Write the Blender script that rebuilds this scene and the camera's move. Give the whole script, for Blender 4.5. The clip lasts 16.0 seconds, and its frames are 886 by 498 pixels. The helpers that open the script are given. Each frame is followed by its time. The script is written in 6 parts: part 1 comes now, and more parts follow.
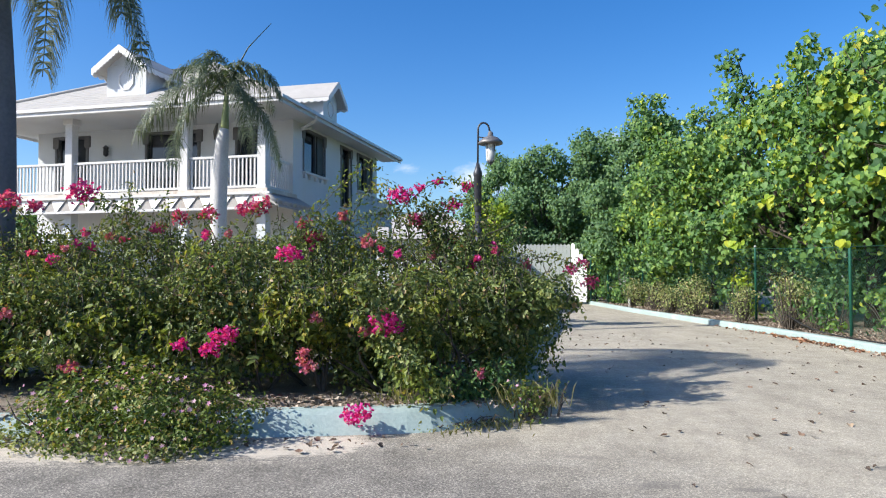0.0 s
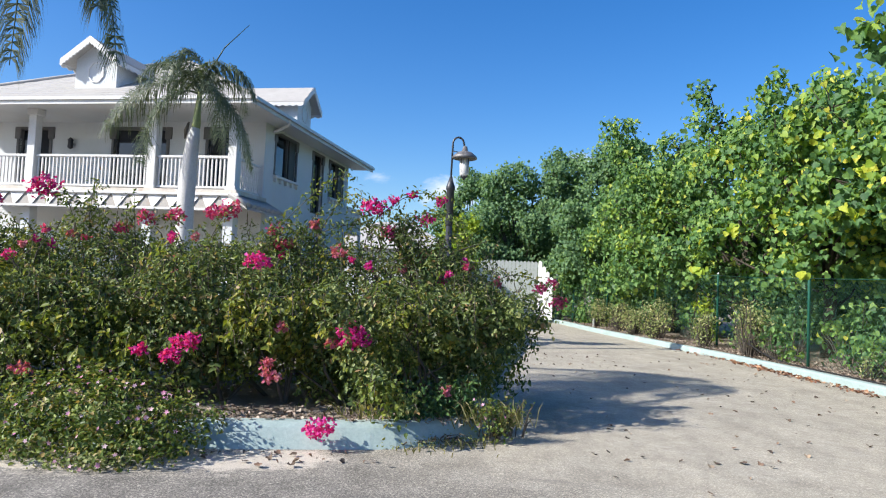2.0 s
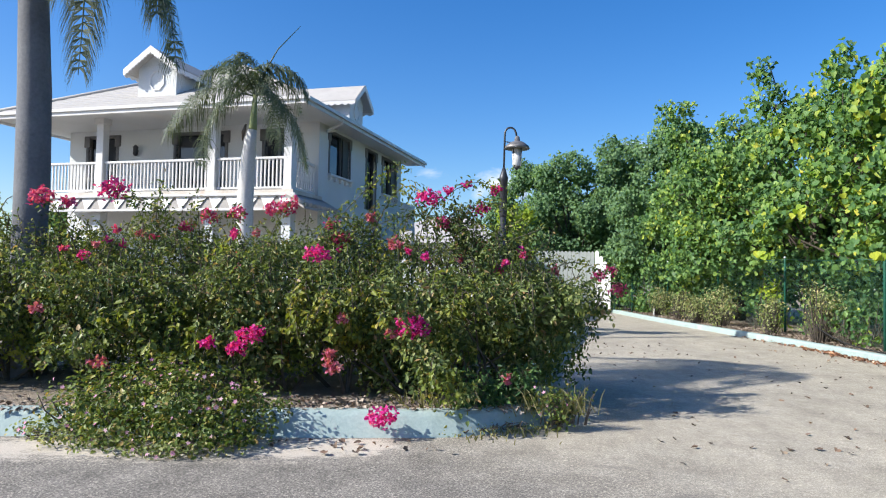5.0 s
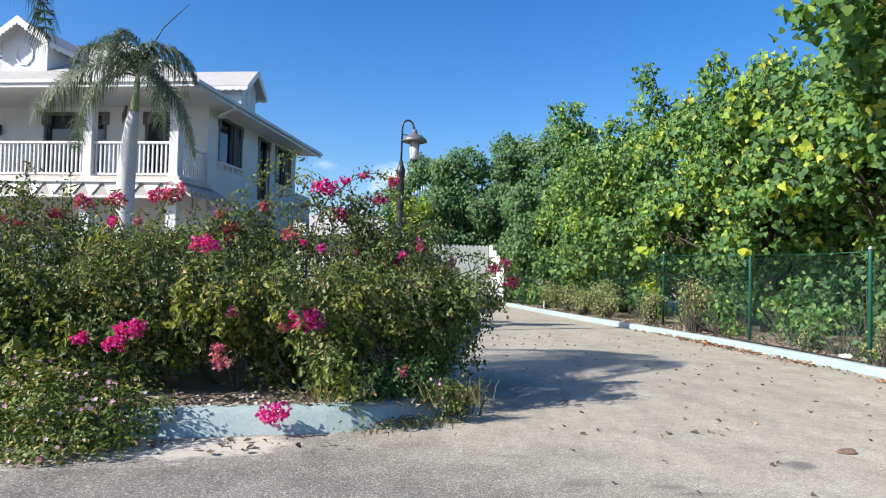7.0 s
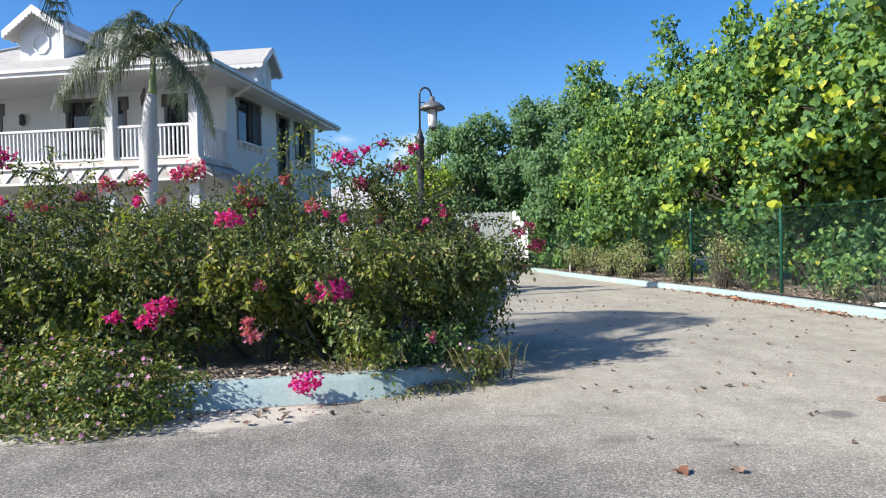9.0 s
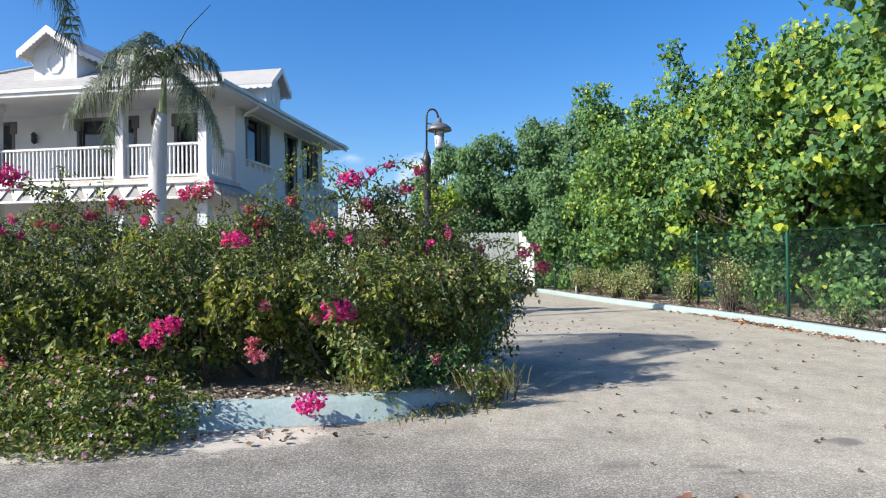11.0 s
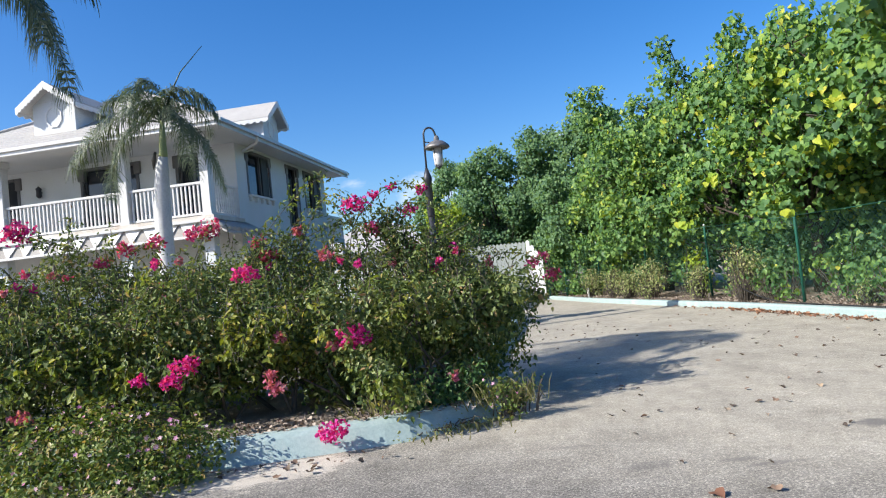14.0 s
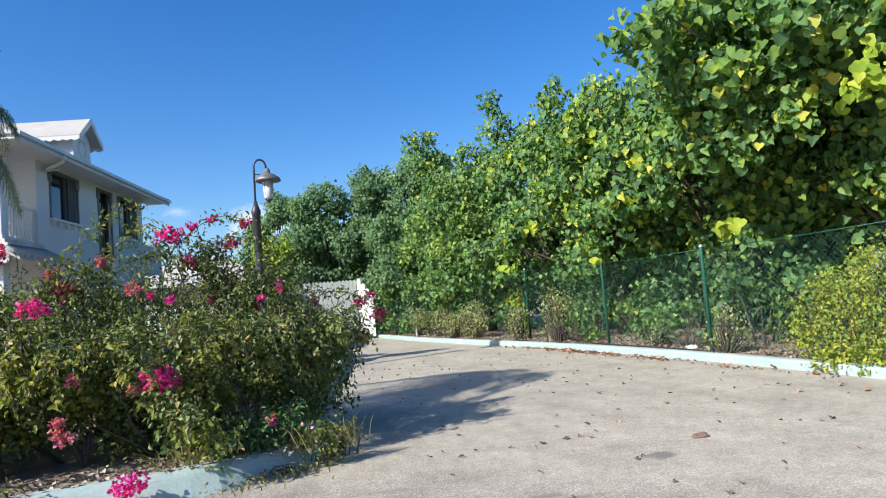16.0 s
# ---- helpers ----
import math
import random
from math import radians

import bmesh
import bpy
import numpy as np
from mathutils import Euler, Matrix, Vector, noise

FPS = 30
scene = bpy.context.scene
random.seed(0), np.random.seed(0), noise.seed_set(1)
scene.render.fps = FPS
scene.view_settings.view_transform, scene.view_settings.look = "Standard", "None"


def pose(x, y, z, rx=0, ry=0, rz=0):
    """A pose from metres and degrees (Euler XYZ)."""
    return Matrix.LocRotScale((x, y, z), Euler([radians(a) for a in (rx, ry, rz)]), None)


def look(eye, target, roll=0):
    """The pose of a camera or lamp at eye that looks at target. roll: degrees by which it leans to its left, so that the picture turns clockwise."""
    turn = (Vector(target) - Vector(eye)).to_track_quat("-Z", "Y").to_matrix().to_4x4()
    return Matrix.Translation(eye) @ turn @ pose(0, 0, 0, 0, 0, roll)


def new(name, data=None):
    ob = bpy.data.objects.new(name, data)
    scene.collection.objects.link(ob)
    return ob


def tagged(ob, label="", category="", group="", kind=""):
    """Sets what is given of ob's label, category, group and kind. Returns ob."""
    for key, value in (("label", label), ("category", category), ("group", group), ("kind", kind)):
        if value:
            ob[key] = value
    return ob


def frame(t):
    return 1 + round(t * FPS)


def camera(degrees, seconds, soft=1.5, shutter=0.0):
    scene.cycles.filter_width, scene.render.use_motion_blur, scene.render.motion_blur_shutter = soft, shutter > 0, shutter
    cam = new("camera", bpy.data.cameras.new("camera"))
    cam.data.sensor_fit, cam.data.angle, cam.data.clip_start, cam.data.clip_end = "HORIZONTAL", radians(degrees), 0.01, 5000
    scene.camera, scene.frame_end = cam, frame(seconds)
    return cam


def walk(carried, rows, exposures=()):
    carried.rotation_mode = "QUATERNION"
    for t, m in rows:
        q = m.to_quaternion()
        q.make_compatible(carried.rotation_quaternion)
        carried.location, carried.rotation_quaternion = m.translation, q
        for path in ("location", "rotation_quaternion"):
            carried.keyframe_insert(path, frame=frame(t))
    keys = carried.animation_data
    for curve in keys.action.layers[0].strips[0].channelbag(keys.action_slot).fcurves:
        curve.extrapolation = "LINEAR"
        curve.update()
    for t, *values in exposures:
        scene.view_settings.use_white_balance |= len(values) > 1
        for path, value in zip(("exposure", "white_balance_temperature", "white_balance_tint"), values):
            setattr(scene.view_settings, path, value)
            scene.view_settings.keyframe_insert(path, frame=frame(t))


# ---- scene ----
PATH = [
    (0, (0.039, -0.104, 1.412), (0.027, 1.895, 1.476), -0.1),
    (0.5, (0.03, -0.112, 1.414), (-0.027, 1.886, 1.47), -0.2),
    (1, (0.012, -0.091, 1.402), (-0.083, 1.906, 1.45), -0.4),
    (1.5, (-0.006, -0.071, 1.416), (-0.072, 1.927, 1.47), 0.1),
    (2, (-0.01, -0.056, 1.449), (0.075, 1.94, 1.549), 2.6),
    (2.5, (0.03, -0.082, 1.47), (0.283, 1.892, 1.67), 3.9),
    (3, (0.001, -0.079, 1.452), (0.181, 1.896, 1.711), 2.4),
    (3.5, (-0.008, -0.084, 1.438), (-0.024, 1.908, 1.62), 1.1),
    (3.7, (-0.005, -0.106, 1.439), (-0.075, 1.887, 1.589), 0.7),
    (5.8, (-0.043, -0.002, 1.359), (-0.103, 1.996, 1.424), 1.6),
    (6, (-0.044, 0.005, 1.355), (-0.074, 2.004, 1.414), 1.9),
    (6.5, (-0.038, -0.001, 1.357), (0.048, 1.997, 1.407), 2.2),
    (7, (-0.04, 0.008, 1.381), (0.195, 1.993, 1.447), 1.4),
    (7.5, (-0.017, 0.056, 1.38), (0.3, 2.029, 1.462), -0.4),
    (8, (-0.034, 0.054, 1.357), (0.181, 2.042, 1.396), -1.9),
    (8.2, (-0.042, 0.055, 1.336), (0.125, 2.048, 1.347), -1.9),
    (10.3, (-0.031, 0.038, 1.333), (0.142, 2.03, 1.299), -0.4),
    (10.5, (-0.033, 0.033, 1.345), (0.123, 2.027, 1.333), -0.5),
    (11, (-0.025, 0.029, 1.357), (0.122, 2.024, 1.391), -0.8),
    (11.5, (-0.038, 0.023, 1.357), (0.155, 2.013, 1.417), -0.2),
    (12, (-0.017, -0.02, 1.373), (0.258, 1.959, 1.456), 1.3),
    (12.5, (-0.041, -0.015, 1.37), (0.261, 1.958, 1.487), 1.8),
    (13, (-0.01, -0.025, 1.368), (0.239, 1.959, 1.419), -0.6),
    (13.5, (-0.002, -0.024, 1.36), (0.24, 1.958, 1.472), -1.3),
    (14, (-0.026, 0.013, 1.355), (0.1, 2.007, 1.44), -6.0),
    (14.5, (-0.022, 0.016, 1.363), (0.199, 2.003, 1.406), -5.0),
    (15, (-0.005, 0.03, 1.359), (0.362, 1.994, 1.433), -3.9),
    (15.5, (0.035, 0.038, 1.376), (0.554, 1.966, 1.492), -4.2),
    (16, (0.044, 0.035, 1.373), (0.663, 1.93, 1.522), -4.9),
]
cam = camera(67.0, 16.0, 1.15)
walk(cam, [(t, look(e, a, r)) for t, e, a, r in PATH], [(0, 0.68), (16, 0.68)])

# ---- world, sun, exposure ----
SUN_EL, SUN_AZ = radians(34.5), radians(250.5)
world = bpy.data.worlds.new("sky")
scene.world = world
world.use_nodes = True
wn = world.node_tree.nodes
sky = wn.new("ShaderNodeTexSky")
sky.sky_type = "NISHITA"
sky.sun_disc = False
sky.sun_elevation, sky.sun_rotation = SUN_EL, SUN_AZ
sky.altitude, sky.air_density, sky.dust_density, sky.ozone_density = 0, 1.0, 1.1, 3.8
wn["Background"].inputs["Strength"].default_value = 0.122
deep = wn.new("ShaderNodeHueSaturation")
deep.inputs["Saturation"].default_value = 1.34
deep.inputs["Hue"].default_value = 0.508
world.node_tree.links.new(sky.outputs[0], deep.inputs["Color"])
world.node_tree.links.new(deep.outputs[0], wn["Background"].inputs[0])
to_sun = Vector((math.sin(SUN_AZ) * math.cos(SUN_EL), math.cos(SUN_AZ) * math.cos(SUN_EL), math.sin(SUN_EL)))
sun = new("sun", bpy.data.lights.new("sun", "SUN"))
sun.data.energy, sun.data.angle, sun.data.color = 4.9, radians(0.55), (1.0, 0.955, 0.88)
sun.matrix_world = look(to_sun * 60, (0, 0, 0))


# ---- materials ----
def shader(name, rough=0.6, metal=0.0, spec=0.5):
    m = bpy.data.materials.new(name)
    m.use_nodes = True
    b = m.node_tree.nodes["Principled BSDF"]
    b.inputs["Roughness"].default_value = rough
    b.inputs["Metallic"].default_value = metal
    b.inputs["Specular IOR Level"].default_value = spec
    return m, m.node_tree.nodes, m.node_tree.links, b


def noise_node(n, l, scale, detail=6, rough=0.6, coord="Object", stretch=None):
    c = n.new("ShaderNodeTexCoord")
    t = n.new("ShaderNodeTexNoise")
    t.inputs["Scale"].default_value, t.inputs["Detail"].default_value, t.inputs["Roughness"].default_value = scale, detail, rough
    if stretch:
        mp = n.new("ShaderNodeMapping")
        mp.inputs["Scale"].default_value = stretch
        l.new(c.outputs[coord], mp.inputs[0])
        l.new(mp.outputs[0], t.inputs[0])
    else:
        l.new(c.outputs[coord], t.inputs[0])
    return t


def ramp(n, l, source, stops):
    r = n.new("ShaderNodeValToRGB")
    e = r.color_ramp.elements
    while len(e) < len(stops):
        e.new(0.5)
    for el, (p, c) in zip(e, stops):
        el.position, el.color = p, (*c, 1) if len(c) == 3 else c
    l.new(source, r.inputs[0])
    return r.outputs[0]


def mix(n, l, fac, a, b, mode="MIX"):
    x = n.new("ShaderNodeMix")
    x.data_type, x.blend_type = "RGBA", mode
    for sock, v in ((x.inputs["Factor"], fac), (x.inputs["A"], a), (x.inputs["B"], b)):
        if isinstance(v, (int, float)):
            sock.default_value = v
        elif isinstance(v, tuple):
            sock.default_value = (*v, 1)
        else:
            l.new(v, sock)
    return x.outputs["Result"]


def maths(n, l, op, a, b=0.0, clamp=False):
    x = n.new("ShaderNodeMath")
    x.operation, x.use_clamp = op, clamp
    for sock, v in zip(x.inputs, (a, b)):
        if isinstance(v, (int, float)):
            sock.default_value = v
        else:
            l.new(v, sock)
    return x.outputs[0]


def bump(n, l, b, height, strength=0.3, dist=0.01):
    x = n.new("ShaderNodeBump")
    x.inputs["Strength"].default_value, x.inputs["Distance"].default_value = strength, dist
    l.new(height, x.inputs["Height"])
    l.new(x.outputs[0], b.inputs["Normal"])


def surface(name, light, dark, scale=3.0, fine=60.0, rough=0.7, metal=0.0, relief=0.25, dist=0.01, stain=None, spec=0.4):
    """Two scales of mottling between two colours, with a fine grain in relief."""
    m, n, l, b = shader(name, rough, metal, spec)
    big, small = noise_node(n, l, scale), noise_node(n, l, fine, 4)
    c = ramp(n, l, big.outputs[0], [(0.35, dark), (0.65, light)])
    c = mix(n, l, 0.35, c, ramp(n, l, small.outputs[0], [(0.3, tuple(v * 0.6 for v in dark)), (0.7, light)]))
    if stain:
        s = noise_node(n, l, scale * 0.7, 8, 0.7, stretch=(1, 1, 0.25))
        c = mix(n, l, ramp(n, l, s.outputs[0], [(0.55, (0, 0, 0)), (0.75, (0.7, 0.7, 0.7))]), c, stain)
    l.new(c, b.inputs["Base Color"])
    bump(n, l, b, small.outputs[0], relief, dist)
    return m


def foliage(name, stops, rough=0.45, sheer=0.35, patch=None, patch_scale=1.2, gloss=0.22):
    """Leaves: every leaf its own shade, some light passing through. patch: a second set of shades in clumps."""
    m = bpy.data.materials.new(name)
    m.use_nodes = True
    n, l = m.node_tree.nodes, m.node_tree.links
    out, b = n["Material Output"], n["Principled BSDF"]
    g = n.new("ShaderNodeNewGeometry")
    c = ramp(n, l, g.outputs["Random Per Island"], stops)
    if patch:
        t = noise_node(n, l, patch_scale, 3)
        c2 = ramp(n, l, g.outputs["Random Per Island"], patch)
        c = mix(n, l, ramp(n, l, t.outputs[0], [(0.53, (0, 0, 0)), (0.64, (1, 1, 1))]), c, c2)
    vein = noise_node(n, l, 45, 3)
    c = mix(n, l, 0.4, c, mix(n, l, vein.outputs[0], (0.5, 0.5, 0.45), (1.25, 1.25, 1.1)), "MULTIPLY")
    l.new(c, b.inputs["Base Color"])
    b.inputs["Roughness"].default_value = rough
    b.inputs["Specular IOR Level"].default_value = gloss
    tr = n.new("ShaderNodeBsdfTranslucent")
    l.new(mix(n, l, 1.0, c, (1.35, 1.3, 0.5), "MULTIPLY"), tr.inputs[0])
    ms = n.new("ShaderNodeMixShader")
    ms.inputs[0].default_value = sheer
    l.new(b.outputs[0], ms.inputs[1])
    l.new(tr.outputs[0], ms.inputs[2])
    l.new(ms.outputs[0], out.inputs[0])
    return m


def ground_material():
    m, n, l, b = shader("worn_asphalt_and_concrete", 0.85, 0, 0.3)
    c = n.new("ShaderNodeTexCoord")
    xyz = n.new("ShaderNodeSeparateXYZ")
    l.new(c.outputs["Object"], xyz.inputs[0])
    big, mid, grit, fine = (noise_node(n, l, s, d, 0.65) for s, d in ((0.5, 8), (2.3, 8), (62, 6), (150, 4)))
    # greyer asphalt in the road, paler concrete towards the drive
    side = maths(n, l, "ADD", maths(n, l, "MULTIPLY", xyz.outputs[1], 0.55), maths(n, l, "MULTIPLY", xyz.outputs[0], 0.5))
    side = maths(n, l, "ADD", side, maths(n, l, "MULTIPLY", big.outputs[0], 2.2))
    t = ramp(n, l, maths(n, l, "DIVIDE", side, 8.0), [(0.42, (0, 0, 0)), (0.62, (1, 1, 1))])
    asphalt = ramp(n, l, mid.outputs[0], [(0.3, (0.15, 0.140, 0.125)), (0.7, (0.30, 0.28, 0.25))])
    mottle = noise_node(n, l, 9, 9, 0.72)
    concrete = ramp(n, l, mid.outputs[0], [(0.25, (0.31, 0.28, 0.23)), (0.5, (0.38, 0.347, 0.285)), (0.75, (0.445, 0.41, 0.345))])
    concrete = mix(n, l, 0.6, concrete, ramp(n, l, mottle.outputs[0], [(0.28, (0.60, 0.57, 0.54)), (0.46, (1.0, 1.0, 1.0)), (0.7, (1.22, 1.22, 1.21))]), "MULTIPLY")
    col = mix(n, l, t, asphalt, concrete)
    # chips of stone bedded in the surface, each its own shade
    chips = n.new("ShaderNodeTexVoronoi")
    chips.inputs["Scale"].default_value = 100
    l.new(c.outputs["Object"], chips.inputs["Vector"])
    one = n.new("ShaderNodeSeparateColor")
    l.new(chips.outputs["Color"], one.inputs[0])
    g = ramp(n, l, one.outputs[0], [(0.0, (0.5, 0.5, 0.51)), (0.45, (0.83, 0.83, 0.83)), (0.75, (1.1, 1.09, 1.08)), (1.0, (1.75, 1.73, 1.68))])
    g = mix(n, l, 0.55, g, ramp(n, l, grit.outputs[0], [(0.34, (0.2, 0.2, 0.2)), (0.5, (1.0, 1.0, 1.0)), (0.66, (1.9, 1.87, 1.8))]), "MULTIPLY")
    col = mix(n, l, mix(n, l, t, (0.95, 0.95, 0.95), (0.42, 0.42, 0.42)), col, g, "MULTIPLY")
    # worn pale lanes and dark patches along the drive
    lane = noise_node(n, l, 0.9, 9, 0.72, stretch=(1.6, 0.5, 1))
    col = mix(n, l, 0.55, col, ramp(n, l, lane.outputs[0], [(0.32, (0.66, 0.66, 0.66)), (0.5, (1.0, 1.0, 1.0)), (0.66, (1.2, 1.19, 1.17))]), "MULTIPLY")
    f = ramp(n, l, fine.outputs[0], [(0.3, (0.3, 0.3, 0.3)), (0.7, (1.6, 1.6, 1.58))])
    col = mix(n, l, mix(n, l, t, (0.6, 0.6, 0.6), (0.3, 0.3, 0.3)), col, f, "MULTIPLY")
    # sand swept up against the kerb, ragged
    line = maths(n, l, "ADD", maths(n, l, "MULTIPLY", xyz.outputs[0], 0.125), 5.47)
    away = maths(n, l, "DIVIDE", maths(n, l, "SUBTRACT", line, xyz.outputs[1]), 0.62)
    away = maths(n, l, "ADD", maths(n, l, "ABSOLUTE", away), maths(n, l, "MULTIPLY", maths(n, l, "SUBTRACT", xyz.outputs[0], -0.75, True), 2.5))
    drift = noise_node(n, l, 2.6, 12, 0.82, stretch=(1, 2.6, 1))
    sand = maths(n, l, "SUBTRACT", maths(n, l, "MULTIPLY", drift.outputs[0], 2.4), maths(n, l, "ADD", maths(n, l, "MULTIPLY", away, 0.8), 0.72))
    sand = maths(n, l, "MULTIPLY", maths(n, l, "ADD", sand, maths(n, l, "MULTIPLY", maths(n, l, "SUBTRACT", grit.outputs[0], 0.5), 0.9)), 3.6, True)
    col = mix(n, l, maths(n, l, "MULTIPLY", sand, 0.85), col, ramp(n, l, fine.outputs[0], [(0.3, (0.36, 0.31, 0.25)), (0.65, (0.72, 0.66, 0.57))]))
    # oil and damp stains
    st = noise_node(n, l, 1.1, 7, 0.72)
    col = mix(n, l, ramp(n, l, st.outputs[0], [(0.60, (0, 0, 0)), (0.74, (0.55, 0.55, 0.55))]), col, (0.20, 0.185, 0.165))
    # a few drips and scuffs of oil with ragged edges
    rag = maths(n, l, "MULTIPLY", maths(n, l, "SUBTRACT", noise_node(n, l, 9, 6, 0.7).outputs[0], 0.5), 1.6)
    for x, y, rx, ry, depth in ((3.23, 4.69, 0.15, 0.13, 0.8), (2.0, 4.25, 0.16, 0.05, 0.5), (1.45, 4.35, 0.22, 0.1, 0.45), (2.15, 4.1, 0.2, 0.05, 0.5), (1.1, 5.0, 0.16, 0.06, 0.4)):
        ex = maths(n, l, "DIVIDE", maths(n, l, "SUBTRACT", xyz.outputs[0], x), rx)
        ey = maths(n, l, "DIVIDE", maths(n, l, "SUBTRACT", xyz.outputs[1], y), ry)
        d = maths(n, l, "SQRT", maths(n, l, "ADD", maths(n, l, "MULTIPLY", ex, ex), maths(n, l, "MULTIPLY", ey, ey)), 0.0)
        spot = maths(n, l, "MULTIPLY", maths(n, l, "SUBTRACT", 1.0, maths(n, l, "ADD", d, rag)), 2.2, True)
        col = mix(n, l, maths(n, l, "MULTIPLY", spot, depth), col, (0.15, 0.14, 0.13))
    l.new(col, b.inputs["Base Color"])
    bump(n, l, b, maths(n, l, "ADD", fine.outputs[0], maths(n, l, "MULTIPLY", chips.outputs["Distance"], -0.8)), 0.22, 0.005)
    return m


def random_shade(name, stops, rough=0.7, fine=30):
    """Small loose pieces of one mesh, each its own shade."""
    m, n, l, b = shader(name, rough)
    g = n.new("ShaderNodeNewGeometry")
    c = ramp(n, l, g.outputs["Random Per Island"], stops)
    t = noise_node(n, l, fine, 4)
    l.new(mix(n, l, 0.5, c, mix(n, l, t.outputs[0], (0.4, 0.4, 0.4), (1.2, 1.2, 1.2)), "MULTIPLY"), b.inputs["Base Color"])
    bump(n, l, b, t.outputs[0], 0.3)
    return m


def roof_material():
    m, n, l, b = shader("pale_roof_shingle", 0.8)
    big, small = noise_node(n, l, 1.2, 8, 0.7, stretch=(1, 1, 3)), noise_node(n, l, 25)
    c = ramp(n, l, big.outputs[0], [(0.3, (0.27, 0.255, 0.24)), (0.7, (0.40, 0.385, 0.365))])
    c = mix(n, l, 0.4, c, ramp(n, l, small.outputs[0], [(0.3, (0.34, 0.33, 0.31)), (0.7, (0.58, 0.565, 0.55))]))
    l.new(c, b.inputs["Base Color"])
    bump(n, l, b, small.outputs[0], 0.4, 0.02)
    return m


M_GROUND = ground_material()
M_SOIL = surface("dry_soil", (0.32, 0.275, 0.22), (0.17, 0.14, 0.11), 2.5, 40, 0.95, relief=0.8, dist=0.03)
M_MULCH = surface("grey_brown_mulch", (0.36, 0.29, 0.225), (0.20, 0.16, 0.125), 3, 45, 0.95, relief=0.9, dist=0.03)
M_KERB = surface("flaking_pale_blue_paint", (0.365, 0.455, 0.44), (0.295, 0.385, 0.375), 2.2, 35, 0.7, relief=0.35, stain=(0.52, 0.51, 0.47))
M_WHITE = surface("white_stucco", (0.64, 0.67, 0.695), (0.57, 0.60, 0.62), 0.8, 30, 0.75, relief=0.2, stain=(0.60, 0.58, 0.54))
M_TRIM = surface("white_gloss_paint", (0.70, 0.70, 0.70), (0.62, 0.62, 0.62), 1.5, 20, 0.45, relief=0.08)
M_RUST = surface("weathered_deck_edge", (0.68, 0.65, 0.60), (0.50, 0.44, 0.37), 1.3, 30, 0.8, stain=(0.40, 0.24, 0.14))
M_ROOF = roof_material()
M_DARKFRAME = surface("grey_surround_paint", (0.13, 0.13, 0.135), (0.08, 0.08, 0.085), 3, 40, 0.5)
M_SHUTTER = surface("dark_wood", (0.06, 0.055, 0.05), (0.03, 0.028, 0.026), 4, 40, 0.55)
# grey-brown holds the shade of the recess behind the fretwork
M_SHADEBOARD = surface("recess_shade_board", (0.42, 0.40, 0.37), (0.30, 0.28, 0.26), 1.3, 30, 0.8, stain=(0.34, 0.25, 0.18))
# grey-green tone and streaks put the trees' shade into the white boards
M_GATE = surface("weathered_white_boards", (0.60, 0.63, 0.58), (0.47, 0.50, 0.46), 2.0, 30, 0.65, stain=(0.36, 0.39, 0.33))
M_SLATE = surface("slate_grey_paint", (0.20, 0.25, 0.31), (0.13, 0.165, 0.21), 3, 40, 0.6)
M_GUTTER = surface("grey_metal_gutter", (0.55, 0.56, 0.57), (0.42, 0.43, 0.44), 3, 40, 0.45, metal=0.3)
M_LAMPMETAL = surface("dark_grey_iron", (0.075, 0.08, 0.09), (0.04, 0.042, 0.05), 8, 70, 0.45, metal=0.5, relief=0.15)
M_LAMPCAP = surface("weathered_lamp_cap", (0.24, 0.235, 0.235), (0.13, 0.125, 0.125), 8, 70, 0.5, metal=0.4)
M_FENCE = surface("green_plastic_coated_steel", (0.012, 0.10, 0.065), (0.008, 0.07, 0.045), 10, 60, 0.45)
M_WIRE = surface("green_coated_wire", (0.07, 0.20, 0.155), (0.045, 0.14, 0.11), 10, 60, 0.5)
M_GREYTRUNK = surface("smooth_grey_palm_trunk", (0.66, 0.65, 0.63), (0.50, 0.49, 0.48), 1.6, 25, 0.85, relief=0.4, dist=0.015, stain=(0.46, 0.45, 0.43))
# darker copy of the grey trunk: its shaded near side put into colour
M_SHADETRUNK = surface("shade_grey_palm_trunk", (0.17, 0.177, 0.195), (0.105, 0.11, 0.122), 1.6, 25, 0.85, relief=0.4, dist=0.015, stain=(0.24, 0.24, 0.24))
M_SHAFT = surface("green_palm_crownshaft", (0.36, 0.40, 0.16), (0.22, 0.27, 0.11), 3, 25, 0.5)
M_BARK = surface("brown_bark", (0.10, 0.085, 0.065), (0.05, 0.042, 0.034), 5, 40, 0.9, relief=0.8, dist=0.02)
M_TWIG = surface("grey_twig", (0.12, 0.10, 0.08), (0.06, 0.05, 0.04), 8, 60, 0.9)
M_PLASTIC = surface("white_plastic", (0.8, 0.8, 0.78), (0.7, 0.7, 0.68), 5, 40, 0.4)
M_STONE = surface("brown_stone", (0.26, 0.17, 0.12), (0.14, 0.09, 0.07), 12, 60, 0.9, relief=0.7)
M_HOSE = surface("black_hose", (0.03, 0.03, 0.03), (0.018, 0.018, 0.018), 10, 60, 0.5)
M_LITTER = random_shade("dry_leaf_litter", [(0, (0.06, 0.045, 0.035)), (0.5, (0.14, 0.095, 0.065)), (0.75, (0.24, 0.15, 0.10)), (0.92, (0.36, 0.27, 0.18)), (1, (0.55, 0.47, 0.36))])
